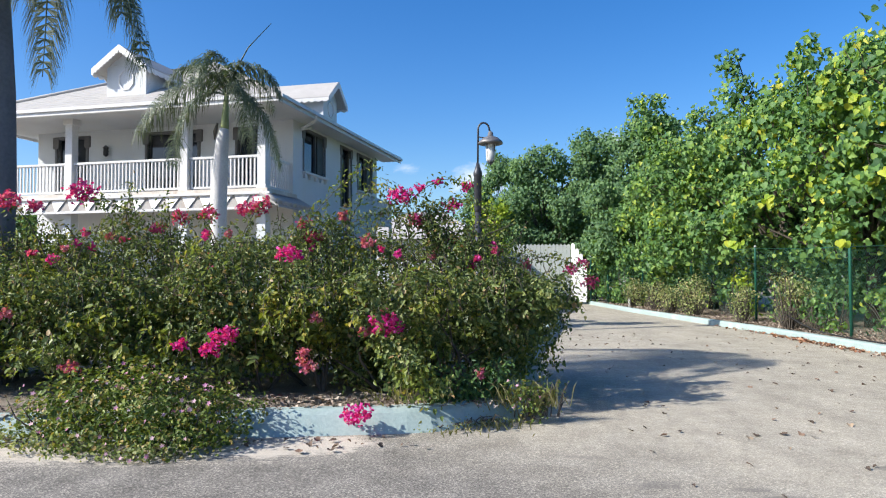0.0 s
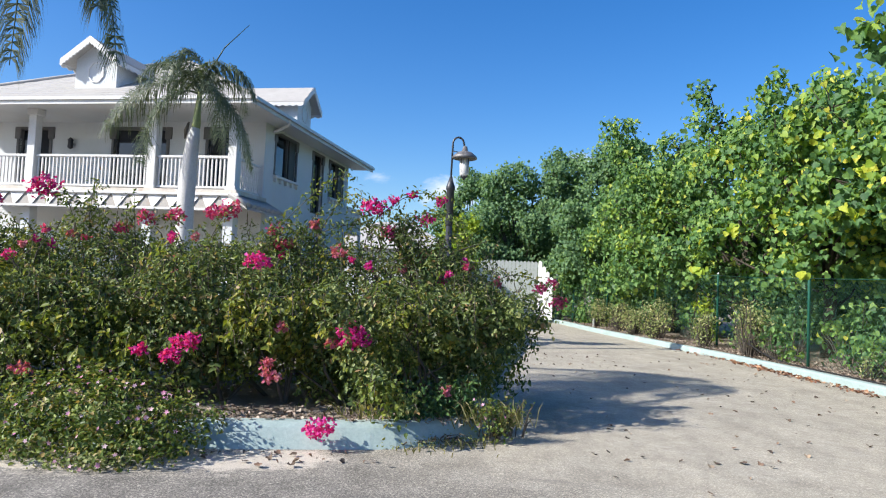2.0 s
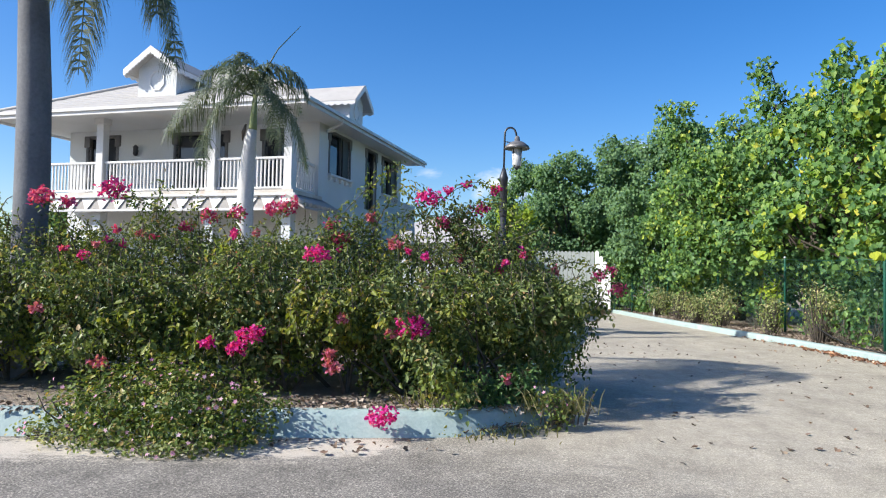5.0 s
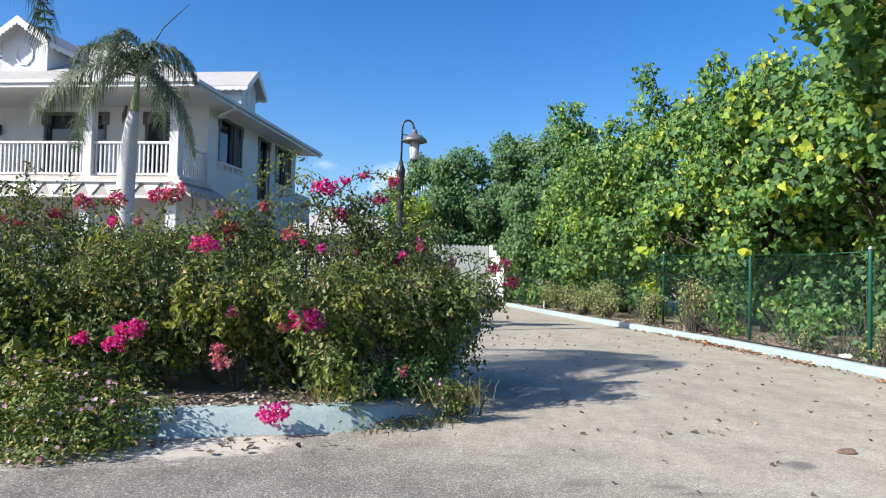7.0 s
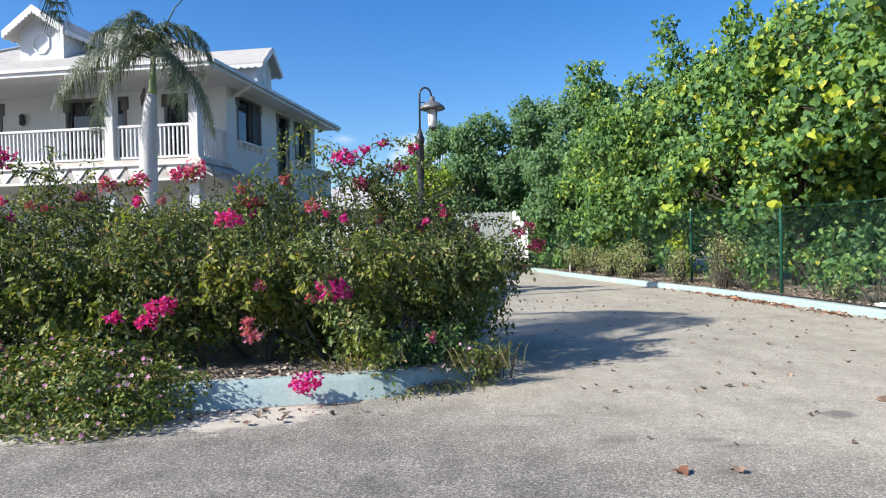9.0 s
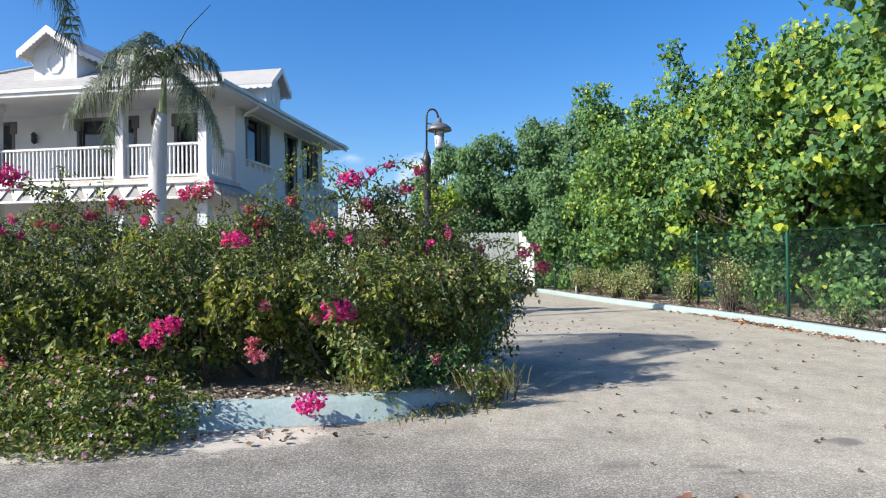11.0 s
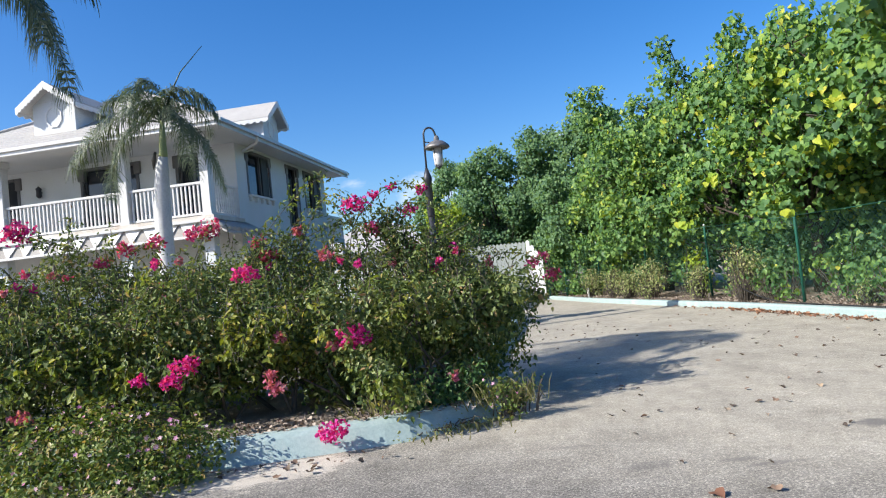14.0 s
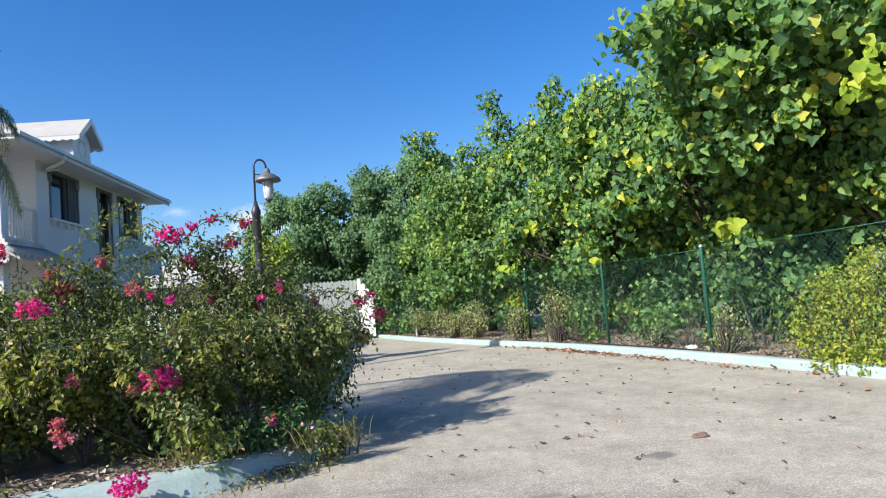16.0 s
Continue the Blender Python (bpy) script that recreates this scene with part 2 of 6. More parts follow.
M_RUSSET = random_shade("russet_dry_leaves", [(0, (0.16, 0.07, 0.04)), (0.5, (0.30, 0.14, 0.075)), (0.8, (0.40, 0.21, 0.11)), (1, (0.58, 0.47, 0.36))])
M_CHIPS = random_shade("pale_bark_chips", [(0, (0.15, 0.11, 0.085)), (0.4, (0.29, 0.225, 0.175)), (0.8, (0.38, 0.31, 0.25)), (1, (0.46, 0.39, 0.32))])
M_BLOOM = foliage("magenta_bracts", [(0, (0.48, 0.014, 0.25)), (0.5, (0.68, 0.04, 0.38)), (1, (0.78, 0.13, 0.52))], 0.5, 0.45)
M_REDBLOOM = foliage("red_bracts", [(0, (0.46, 0.035, 0.19)), (0.6, (0.62, 0.085, 0.31)), (1, (0.70, 0.22, 0.43))], 0.5, 0.45)
M_FADED = foliage("faded_pink_bracts", [(0, (0.46, 0.10, 0.19)), (0.6, (0.60, 0.18, 0.31)), (1, (0.60, 0.30, 0.35))], 0.6, 0.4)
M_PINK = foliage("pale_pink_petals", [(0, (0.62, 0.22, 0.46)), (0.5, (0.74, 0.40, 0.60)), (1, (0.8, 0.62, 0.72))], 0.5, 0.4)
M_HEDGE = foliage("bougainvillea_leaves", [(0, (0.055, 0.09, 0.037)), (0.45, (0.128, 0.182, 0.067)), (0.8, (0.235, 0.29, 0.112)), (0.93, (0.34, 0.37, 0.16)), (1, (0.40, 0.25, 0.14))],
                  0.40, 0.34, [(0, (0.10, 0.14, 0.028)), (0.6, (0.22, 0.27, 0.042)), (1, (0.42, 0.39, 0.065))], 1.15)
M_YELLOWING = foliage("yellowing_leaves", [(0, (0.11, 0.15, 0.035)), (0.55, (0.21, 0.25, 0.045)), (0.9, (0.34, 0.33, 0.06)), (1, (0.44, 0.34, 0.10))], 0.45, 0.38)
M_VINCA = foliage("periwinkle_leaves", [(0, (0.055, 0.095, 0.027)), (0.5, (0.12, 0.175, 0.045)), (0.82, (0.23, 0.28, 0.07)), (1, (0.40, 0.29, 0.13))], 0.4, 0.3)
M_TREE = foliage("heart_shaped_leaves", [(0, (0.055, 0.125, 0.058)), (0.4, (0.105, 0.22, 0.085)), (0.75, (0.175, 0.315, 0.10)), (0.93, (0.29, 0.42, 0.09)), (1, (0.60, 0.56, 0.09))],
                 0.52, 0.42, [(0, (0.115, 0.23, 0.07)), (0.5, (0.20, 0.335, 0.075)), (0.9, (0.33, 0.44, 0.06)), (1, (0.60, 0.55, 0.08))], 1.6)
# paler and bluer green: the haze of distance mixed into the leaf colour
M_HAZYTREE = foliage("hazed_far_tree_leaves", [(0, (0.072, 0.15, 0.082)), (0.6, (0.138, 0.248, 0.122)), (1, (0.225, 0.35, 0.16))], 0.55, 0.38)
M_MIDTREE = foliage("broad_green_leaves", [(0, (0.05, 0.115, 0.048)), (0.45, (0.10, 0.205, 0.072)), (0.85, (0.17, 0.295, 0.092)), (0.98, (0.26, 0.39, 0.11)), (1, (0.55, 0.52, 0.09))],
                    0.45, 0.35, [(0, (0.14, 0.26, 0.06)), (0.6, (0.26, 0.40, 0.08)), (1, (0.50, 0.55, 0.08))], 1.1)
M_UNDER = foliage("undergrowth_leaves", [(0, (0.042, 0.10, 0.046)), (0.6, (0.082, 0.168, 0.068)), (1, (0.16, 0.27, 0.09))], 0.45, 0.28)
M_WEED = foliage("dry_weed_leaves", [(0, (0.13, 0.18, 0.07)), (0.5, (0.25, 0.30, 0.12)), (0.9, (0.44, 0.45, 0.24)), (1, (0.45, 0.36, 0.2))], 0.6, 0.3)
M_YBUSH = foliage("yellow_green_leaves", [(0, (0.12, 0.19, 0.035)), (0.5, (0.25, 0.32, 0.05)), (0.85, (0.38, 0.41, 0.06)), (1, (0.50, 0.41, 0.09))], 0.5, 0.35)
M_FROND = foliage("palm_leaflets", [(0, (0.052, 0.08, 0.056)), (0.6, (0.105, 0.142, 0.098)), (1, (0.20, 0.23, 0.165))], 0.38, 0.28)
M_YTREE = foliage("fresh_lime_leaves", [(0, (0.13, 0.22, 0.03)), (0.6, (0.28, 0.40, 0.05)), (1, (0.45, 0.50, 0.06))], 0.5, 0.35)
M_LIME = foliage("bright_lime_leaves", [(0, (0.22, 0.34, 0.045)), (0.6, (0.33, 0.44, 0.055)), (1, (0.47, 0.51, 0.065))], 0.5, 0.4)
M_GRASS = foliage("dry_grass", [(0, (0.12, 0.13, 0.05)), (0.6, (0.24, 0.23, 0.10)), (1, (0.4, 0.36, 0.2))], 0.6, 0.3)


def glass_material(name, colour, rough=0.05):
    m, n, l, b = shader(name, rough, 0, 0.6)
    t = noise_node(n, l, 4)
    l.new(mix(n, l, t.outputs[0], tuple(v * 0.8 for v in colour), colour), b.inputs["Base Color"])
    return m


M_PANE = glass_material("dark_window_glass", (0.018, 0.022, 0.03))
M_LAMPGLASS, _n, _l, _b = shader("frosted_lamp_glass", 0.35, 0, 0.5)
_t = noise_node(_n, _l, 9)
_l.new(ramp(_n, _l, _t.outputs[0], [(0.3, (0.62, 0.62, 0.6)), (0.7, (0.8, 0.8, 0.79))]), _b.inputs["Base Color"])
_b.inputs["Transmission Weight"].default_value = 0.25


# ---- geometry helpers ----
def part(name, bm, material, parent=None, label=""):
    me = bpy.data.meshes.new(name)
    if isinstance(bm, bmesh.types.BMesh):
        bm.normal_update()
        bm.to_mesh(me)
        bm.free()
    else:
        me = bm
    me.materials.clear()
    me.materials.append(material)
    ob = new(name, me)
    if parent is not None:
        ob.parent = parent
    return tagged(ob, label) if label else ob


def empty(name, m, label, category, group="", kind=""):
    e = new(name)
    e.empty_display_size = 0.2
    e.matrix_world = m
    return tagged(e, label, category, group, kind)


def box(bm, x0, x1, y0, y1, z0, z1, bevel=0.0):
    vs = [bm.verts.new((x, y, z)) for x in (x0, x1) for y in (y0, y1) for z in (z0, z1)]
    fs = [bm.faces.new([vs[i] for i in f]) for f in ((0, 1, 3, 2), (4, 6, 7, 5), (0, 4, 5, 1), (2, 3, 7, 6), (0, 2, 6, 4), (1, 5, 7, 3))]
    if bevel:
        es = list({e for f in fs for e in f.edges})
        bmesh.ops.bevel(bm, geom=es, offset=bevel, segments=1, affect="EDGES")
    return bm


def boxes(*specs, bevel=0.0):
    bm = bmesh.new()
    for s in specs:
        box(bm, *s, bevel=bevel)
    return bm


def tube(bm, points, radii, sides=8, cap=True):
    """A tapered tube along points."""
    pts = [Vector(p) for p in points]
    if isinstance(radii, (int, float)):
        radii = [radii] * len(pts)
    rings, ref = [], None
    for i, p in enumerate(pts):
        d = (pts[min(i + 1, len(pts) - 1)] - pts[max(i - 1, 0)]).normalized()
        if ref is None:
            ref = d.orthogonal().normalized()
        ref = (ref - d * ref.dot(d)).normalized()
        o = d.cross(ref)
        rings.append([bm.verts.new(p + (ref * math.cos(a) + o * math.sin(a)) * radii[i]) for a in (2 * math.pi * k / sides for k in range(sides))])
    for a, b in zip(rings, rings[1:]):
        for k in range(sides):
            f = bm.faces.new((a[k], a[(k + 1) % sides], b[(k + 1) % sides], b[k]))
            f.smooth = True
    if cap:
        bm.faces.new(rings[0][::-1])
        bm.faces.new(rings[-1])
    return bm


def lathe(bm, profile, sides=20, at=(0, 0)):
    """profile: (radius, z) from bottom to top."""
    rings = [[bm.verts.new((at[0] + r * math.cos(2 * math.pi * k / sides), at[1] + r * math.sin(2 * math.pi * k / sides), z)) for k in range(sides)] for r, z in profile]
    for a, b in zip(rings, rings[1:]):
        for k in range(sides):
            f = bm.faces.new((a[k], a[(k + 1) % sides], b[(k + 1) % sides], b[k]))
            f.smooth = True
    bm.faces.new(rings[0][::-1])
    bm.faces.new(rings[-1])
    return bm


def sweep(bm, line, profile):
    """A profile (offset to the right of the line, height) along a line on the ground."""
    pts = [Vector((*p, 0)) if len(p) == 2 else Vector(p) for p in line]
    rows = []
    for i, p in enumerate(pts):
        d = (pts[min(i + 1, len(pts) - 1)] - pts[max(i - 1, 0)])
        d.z = 0
        d.normalize()
        r = Vector((d.y, -d.x, 0))
        rows.append([bm.verts.new(p + r * o + Vector((0, 0, h))) for o, h in profile])
    for a, b in zip(rows, rows[1:]):
        for k in range(len(profile) - 1):
            bm.faces.new((a[k], a[k + 1], b[k + 1], b[k]))
    bm.faces.new(rows[0])
    bm.faces.new(rows[-1][::-1])
    bmesh.ops.recalc_face_normals(bm, faces=bm.faces[:])
    return bm


def smooth_line(points, step=0.4):
    """A Catmull-Rom line through points."""
    p = [np.array(q, float) for q in points]
    p = [2 * p[0] - p[1], *p, 2 * p[-1] - p[-2]]
    out = []
    for a, b, c, d in zip(p, p[1:], p[2:], p[3:]):
        k = max(2, int(np.linalg.norm(c - b) / step))
        for t in np.arange(k) / k:
            out.append(0.5 * (2 * b + (c - a) * t + (2 * a - 5 * b + 4 * c - d) * t**2 + (3 * b - a - 3 * c + d) * t**3))
    return [tuple(q) for q in out] + [tuple(p[-2])]


# leaves: outlines in a unit square, along +y, folded a little about the rib
HEART = ([(0, -0.02, 0.02), (0.24, -0.13, 0.06), (0.50, 0.04, 0.14), (0.57, 0.32, 0.08), (0.42, 0.50, 0.10), (0.27, 0.74, -0.02), (0.02, 0.93, -0.20),
          (-0.29, 0.72, 0.03), (-0.44, 0.48, 0.04), (-0.55, 0.30, 0.12), (-0.52, 0.05, 0.10), (-0.25, -0.13, 0.08), (0, 0.38, -0.05)],
         [(0, 1, 2, 12), (12, 2, 3), (12, 3, 4, 5), (12, 5, 6), (12, 6, 7), (12, 7, 8, 9), (12, 9, 10), (12, 10, 11, 0)])
OVAL = ([(0, 0, 0), (0.30, 0.30, 0.07), (0.24, 0.68, 0.05), (0, 1.0, -0.10), (-0.24, 0.68, 0.05), (-0.30, 0.30, 0.07)], [(0, 1, 2, 3), (0, 3, 4, 5)])
LANCE = ([(0, 0, 0), (0.19, 0.28, 0.09), (0.15, 0.66, 0.06), (0, 1.0, -0.08), (-0.15, 0.66, 0.06), (-0.19, 0.28, 0.09)], [(0, 1, 2, 3), (0, 3, 4, 5)])
PETAL = ([(0, 0, 0), (0.42, 0.35, 0.16), (0.28, 0.85, 0.28), (0, 1.0, 0.20), (-0.28, 0.85, 0.28), (-0.42, 0.35, 0.16)], [(0, 1, 2, 3), (0, 3, 4, 5)])
BLOSSOM = ([(0, 0, -0.06)] + [(r * math.cos(k * math.pi / 5), r * math.sin(k * math.pi / 5), 0.05 if r > 0.4 else 0.0) for k in range(10) for r in ((0.5,) if k % 2 == 0 else (0.24,))],
           [(0, 1 + (2 * k - 1) % 10, 1 + 2 * k, 1 + (2 * k + 1) % 10) for k in range(5)])
BLADE = ([(-0.03, 0, 0), (0.03, 0, 0), (0.022, 0.6, 0.04), (0, 1, -0.1), (-0.022, 0.6, 0.04)], [(0, 1, 2, 4), (4, 2, 3)])


def leaf_mesh(name, proto, place, facing, size, rng, droop=0.5, loose=0.5):
    """One leaf of the outline proto at every place: its upper side turned towards facing, its tip hanging."""
    pv, pf = np.array(proto[0]), proto[1]
    n = len(place)
    z = facing + rng.normal(0, loose, (n, 3))
    z /= np.linalg.norm(z, axis=1, keepdims=True) + 1e-9
    y = rng.normal(0, 1, (n, 3)) + np.array([0, 0, -droop * 2])
    y -= z * np.sum(y * z, axis=1, keepdims=True)
    y /= np.linalg.norm(y, axis=1, keepdims=True) + 1e-9
    x = np.cross(y, z)
    s = np.asarray(size).reshape(-1, 1, 1) * np.ones((n, 1, 1))
    curl = rng.uniform(0.3, 2.8, (n, 1, 1))
    v = place[:, None, :] + s * (pv[None, :, 0:1] * x[:, None] + pv[None, :, 1:2] * y[:, None] + curl * pv[None, :, 2:3] * z[:, None])
    k = len(pv)
    loops, starts, totals, run = [], [], [], 0
    for f in pf:
        starts.append(run)
        totals.append(len(f))
        run += len(f)
        loops += list(f)
    loops, starts, totals = np.array(loops), np.array(starts), np.array(totals)
    me = bpy.data.meshes.new(name)
    me.vertices.add(n * k)
    me.vertices.foreach_set("co", v.reshape(-1).astype(np.float32))
    me.loops.add(n * run)
    me.loops.foreach_set("vertex_index", (loops[None] + k * np.arange(n)[:, None]).reshape(-1).astype(np.int32))
    me.polygons.add(n * len(pf))
    me.polygons.foreach_set("loop_start", (starts[None] + run * np.arange(n)[:, None]).reshape(-1).astype(np.int32))
    me.polygons.foreach_set("loop_total", np.tile(totals, n).astype(np.int32))
    me.update(calc_edges=True)
    me.validate()
    return me


def blob_points(blobs, per_m2, rng, depth=0.25, clump=0.0, clump_leaves=1, keep_inside=0.72, hollows=0.0, gap=-0.16):
    """Places in the outer shell of a heap of uneven ellipsoids (centre, radii), and the way out at each; hollows: how fine the gaps are."""
    place, out = [], []
    c = np.array([b[:3] for b in blobs])
    r = np.array([b[3:6] for b in blobs])
    for i in range(len(blobs)):
        a, b2, c2 = r[i]
        area = 4 * math.pi * (((a * b2) ** 1.6 + (a * c2) ** 1.6 + (b2 * c2) ** 1.6) / 3) ** (1 / 1.6)
        n = max(4, int(area * per_m2 / clump_leaves))
        d = rng.normal(0, 1, (n, 3))
        d /= np.linalg.norm(d, axis=1, keepdims=True)
        lump = np.array([noise.noise(Vector(q * 2.3) + Vector((i * 7.1, 0, 0))) for q in d])
        k = 1 + 0.22 * lump - np.minimum(rng.exponential(depth, n) / r[i].mean(), 0.6) + 0.05 * rng.normal(0, 1, n)
        p = c[i] + d * r[i] * k[:, None]
        w = d / r[i]
        w /= np.linalg.norm(w, axis=1, keepdims=True)
        ok = np.ones(n, bool)
        for j in range(len(blobs)):
            if j != i:
                ok &= np.sum(((p - c[j]) / r[j]) ** 2, axis=1) > keep_inside**2
        place.append(p[ok])
        out.append(w[ok])
    place, out = np.concatenate(place), np.concatenate(out)
    if hollows:
        ok = np.array([noise.noise(Vector(q * hollows)) > gap for q in place])
        place, out = place[ok], out[ok]
    if clump_leaves > 1:
        place = np.repeat(place, clump_leaves, axis=0)
        out = np.repeat(out, clump_leaves, axis=0)
        place = place + rng.normal(0, clump, place.shape)
    return place, out


# ---- ground, kerbs, beds ----
def sheet(name, outline, z, material, label, category, cuts=1.2, rough=0.0):
    """A ground sheet inside an outline, uneven by rough."""
    bm = bmesh.new()
    bm.faces.new([bm.verts.new((x, y, z)) for x, y in outline])
    bmesh.ops.triangulate(bm, faces=bm.faces[:])
    if rough:
        for _ in range(5):
            long = [e for e in bm.edges if e.calc_length() > cuts]
            if not long:
                break
            bmesh.ops.subdivide_edges(bm, edges=long, cuts=1)
            bmesh.ops.triangulate(bm, faces=[f for f in bm.faces if len(f.verts) > 3])
        for v in bm.verts:
            v.co.z += rough * noise.noise(Vector((v.co.x * 1.3, v.co.y * 1.3, 3.0)))
    bmesh.ops.recalc_face_normals(bm, faces=bm.faces[:])
    if bm.faces[:][0].normal.z < 0:
        bmesh.ops.reverse_faces(bm, faces=bm.faces[:])
    return tagged(part(name, bm, material), label, category, kind="structure")


sheet("ground", [(-900, -900), (900, -900), (900, 900), (-900, 900)], 0.0, M_GROUND, "worn grey asphalt and pale concrete drive", "ground")

KERB_LEFT = smooth_line([(-14, 4.3), (-8, 4.98), (-3.6, 5.52), (-1.5, 5.72), (-0.6, 5.82), (-0.12, 5.9), (0.2, 6.09), (0.58, 6.34), (0.74, 6.8), (0.85, 7.8), (1.3, 10.5), (2.6, 16), (3.6, 22), (4.4, 26.2)], 0.3)
KERB_RIGHT = smooth_line([(5.3, 29.2), (5.75, 28.3), (5.98, 26.5), (6.2, 22.5), (6.65, 18.5), (7.10, 15.0), (7.33, 12.0), (7.40, 9.5), (7.37, 7.6), (7.3, 5.8), (7.4, 2), (7.6, -4), (8, -14)], 0.3)
KERB_SHAPE = [(0.0, -0.05), (0.0, 0.165), (0.02, 0.19), (0.05, 0.2), (0.15, 0.2), (0.18, 0.19), (0.19, 0.17), (0.19, -0.05)]
left_shape = [(-o, h) for o, h in KERB_SHAPE]
battered = [(0.13, -0.05), (0.115, 0.0), (0.012, 0.16), (-0.02, 0.19)] + left_shape[3:]
tagged(part("kerb_left", sweep(bmesh.new(), KERB_LEFT, battered), M_KERB), "pale blue painted concrete kerb round the bed", "kerb", kind="structure")
tagged(part("kerb_right", sweep(bmesh.new(), KERB_RIGHT, [(o, h - 0.065 if h > 0 else h) for o, h in left_shape]), M_KERB), "pale blue painted kerb along the drive", "kerb", kind="structure")
bed = [(x - 0.02, y + 0.1) for x, y in KERB_LEFT[:20]] + [(x - 0.1, y + 0.02) for x, y in KERB_LEFT[20:]] + [(3.6, 40), (-40, 40), (-40, 5)]
sheet("flower_bed", bed, 0.155, M_SOIL, "dry brown soil of the planted bed", "soil", 0.9, 0.05)
bank = [(x + 0.1, y) for x, y in KERB_RIGHT] + [(60, -14), (60, 60), (5.2, 60)]
sheet("bank", bank, 0.105, M_MULCH, "brown bank with leaf litter behind the kerb", "soil", 0.9, 0.06)


# distant cloud, far beyond everything
def cloud(x, z, w, h, seed, dense):
    m = bpy.data.materials.new("soft_white_cloud")
    m.use_nodes = True
    n, l = m.node_tree.nodes, m.node_tree.links
    c = n.new("ShaderNodeTexCoord")
    g = n.new("ShaderNodeTexGradient")
    g.gradient_type = "SPHERICAL"
    mp = n.new("ShaderNodeMapping")
    mp.inputs["Location"].default_value = (-1, 0, -1)
    mp.inputs["Scale"].default_value = (2, 0, 2)
    l.new(c.outputs["Generated"], mp.inputs[0])
    l.new(mp.outputs[0], g.inputs[0])
    t = noise_node(n, l, 3.2, 8, 0.62, "Generated")
    t.inputs["Distortion"].default_value = 0.4 + seed * 0.1
    a = maths(n, l, "ADD", maths(n, l, "MULTIPLY", t.outputs[0], 1.6), maths(n, l, "SUBTRACT", maths(n, l, "MULTIPLY", g.outputs[0], 1.1), 1.15))
    a = maths(n, l, "MULTIPLY", maths(n, l, "MULTIPLY", a, 1.5, True), dense)
    e, tr, mx = n.new("ShaderNodeEmission"), n.new("ShaderNodeBsdfTransparent"), n.new("ShaderNodeMixShader")
    e.inputs[0].default_value, e.inputs[1].default_value = (0.93, 0.96, 1.0, 1), 0.8
    l.new(a, mx.inputs[0])
    l.new(tr.outputs[0], mx.inputs[1])
    l.new(e.outputs[0], mx.inputs[2])
    l.new(mx.outputs[0], n["Material Output"].inputs[0])
    bm = bmesh.new()
    bm.faces.new([bm.verts.new(p) for p in ((-w / 2, 0, -h / 2), (w / 2, 0, -h / 2), (w / 2, 0, h / 2), (-w / 2, 0, h / 2))])
    ob = tagged(part("backdrop", bm, m), "small white clouds low in the sky", "cloud", kind="structure")
    ob.matrix_world = pose(x, 1900, z)


cloud(110, 262, 300, 170, 1, 0.9)
cloud(480, 372, 190, 80, 3, 0.7)
cloud(-110, 292, 130, 50, 5, 0.3)


# ---- the house ----
HOUSE = pose(-5.44, 20.0, 0, 0, 0, -13.2)
house = empty("house", HOUSE, "white two-storey house with veranda and pale hipped roof", "house")
DECK, CEIL = 3.90, 6.40
HX0, HX1, HY1 = -10.1, 0.0, 10.15      # left and right wall, rear wall
WALL_Y = 1.83
SLOPE = 0.525


def wall(length, z0, z1, holes, thick, spot):
    """One solid wall with holes through it. spot(along, depth, height) gives the place."""
    us = sorted({0.0, length, *[h[0] for h in holes], *[h[1] for h in holes]})
    zs = sorted({z0, z1, *[h[2] for h in holes], *[h[3] for h in holes]})
    bm = bmesh.new()
    made = {}

    def vert(*k):
        if k not in made:
            made[k] = bm.verts.new(spot(*k))
        return made[k]

    def solid(i, j):
        if not (0 <= i < len(us) - 1 and 0 <= j < len(zs) - 1):
            return False
        u, z = (us[i] + us[i + 1]) / 2, (zs[j] + zs[j + 1]) / 2
        return not any(h[0] < u < h[1] and h[2] < z < h[3] for h in holes)

    for i in range(len(us) - 1):
        for j in range(len(zs) - 1):
            if not solid(i, j):
                continue
            u0, u1, a, b = us[i], us[i + 1], zs[j], zs[j + 1]
            for d in (0, thick):
                bm.faces.new([vert(u0, d, a), vert(u1, d, a), vert(u1, d, b), vert(u0, d, b)])
            for di, dj, (p, q) in ((-1, 0, ((u0, a), (u0, b))), (1, 0, ((u1, a), (u1, b))), (0, -1, ((u0, a), (u1, a))), (0, 1, ((u0, b), (u1, b)))):
                if not solid(i + di, j + dj):
                    bm.faces.new([vert(p[0], 0, p[1]), vert(q[0], 0, q[1]), vert(q[0], thick, q[1]), vert(p[0], thick, p[1])])
    bmesh.ops.recalc_face_normals(bm, faces=bm.faces[:])
    return bm


front_holes = [(0.85, 2.05, DECK, 6.24), (4.6, 6.55, DECK, 6.24), (8.1, 9.1, DECK, 6.24), (1.5, 2.4, 0.3, 2.4), (5, 6.6, 0.3, 2.4), (8, 9, 0.3, 2.4)]
side_holes = [(0.6, 2.3, 4.8, 6.3), (3.95, 4.95, DECK, 6.3), (5.75, 7.4, 4.75, 6.3)]
part("front_wall", wall(HX1 - HX0, 0, 6.7, front_holes, 0.22, lambda u, d, z: (HX0 + u, WALL_Y + d, z)), M_WHITE, house)
part("side_wall", wall(HY1 - WALL_Y - 0.22, 0, 6.7, side_holes, 0.22, lambda u, d, z: (-d, WALL_Y + 0.22 + u, z)), M_WHITE, house)
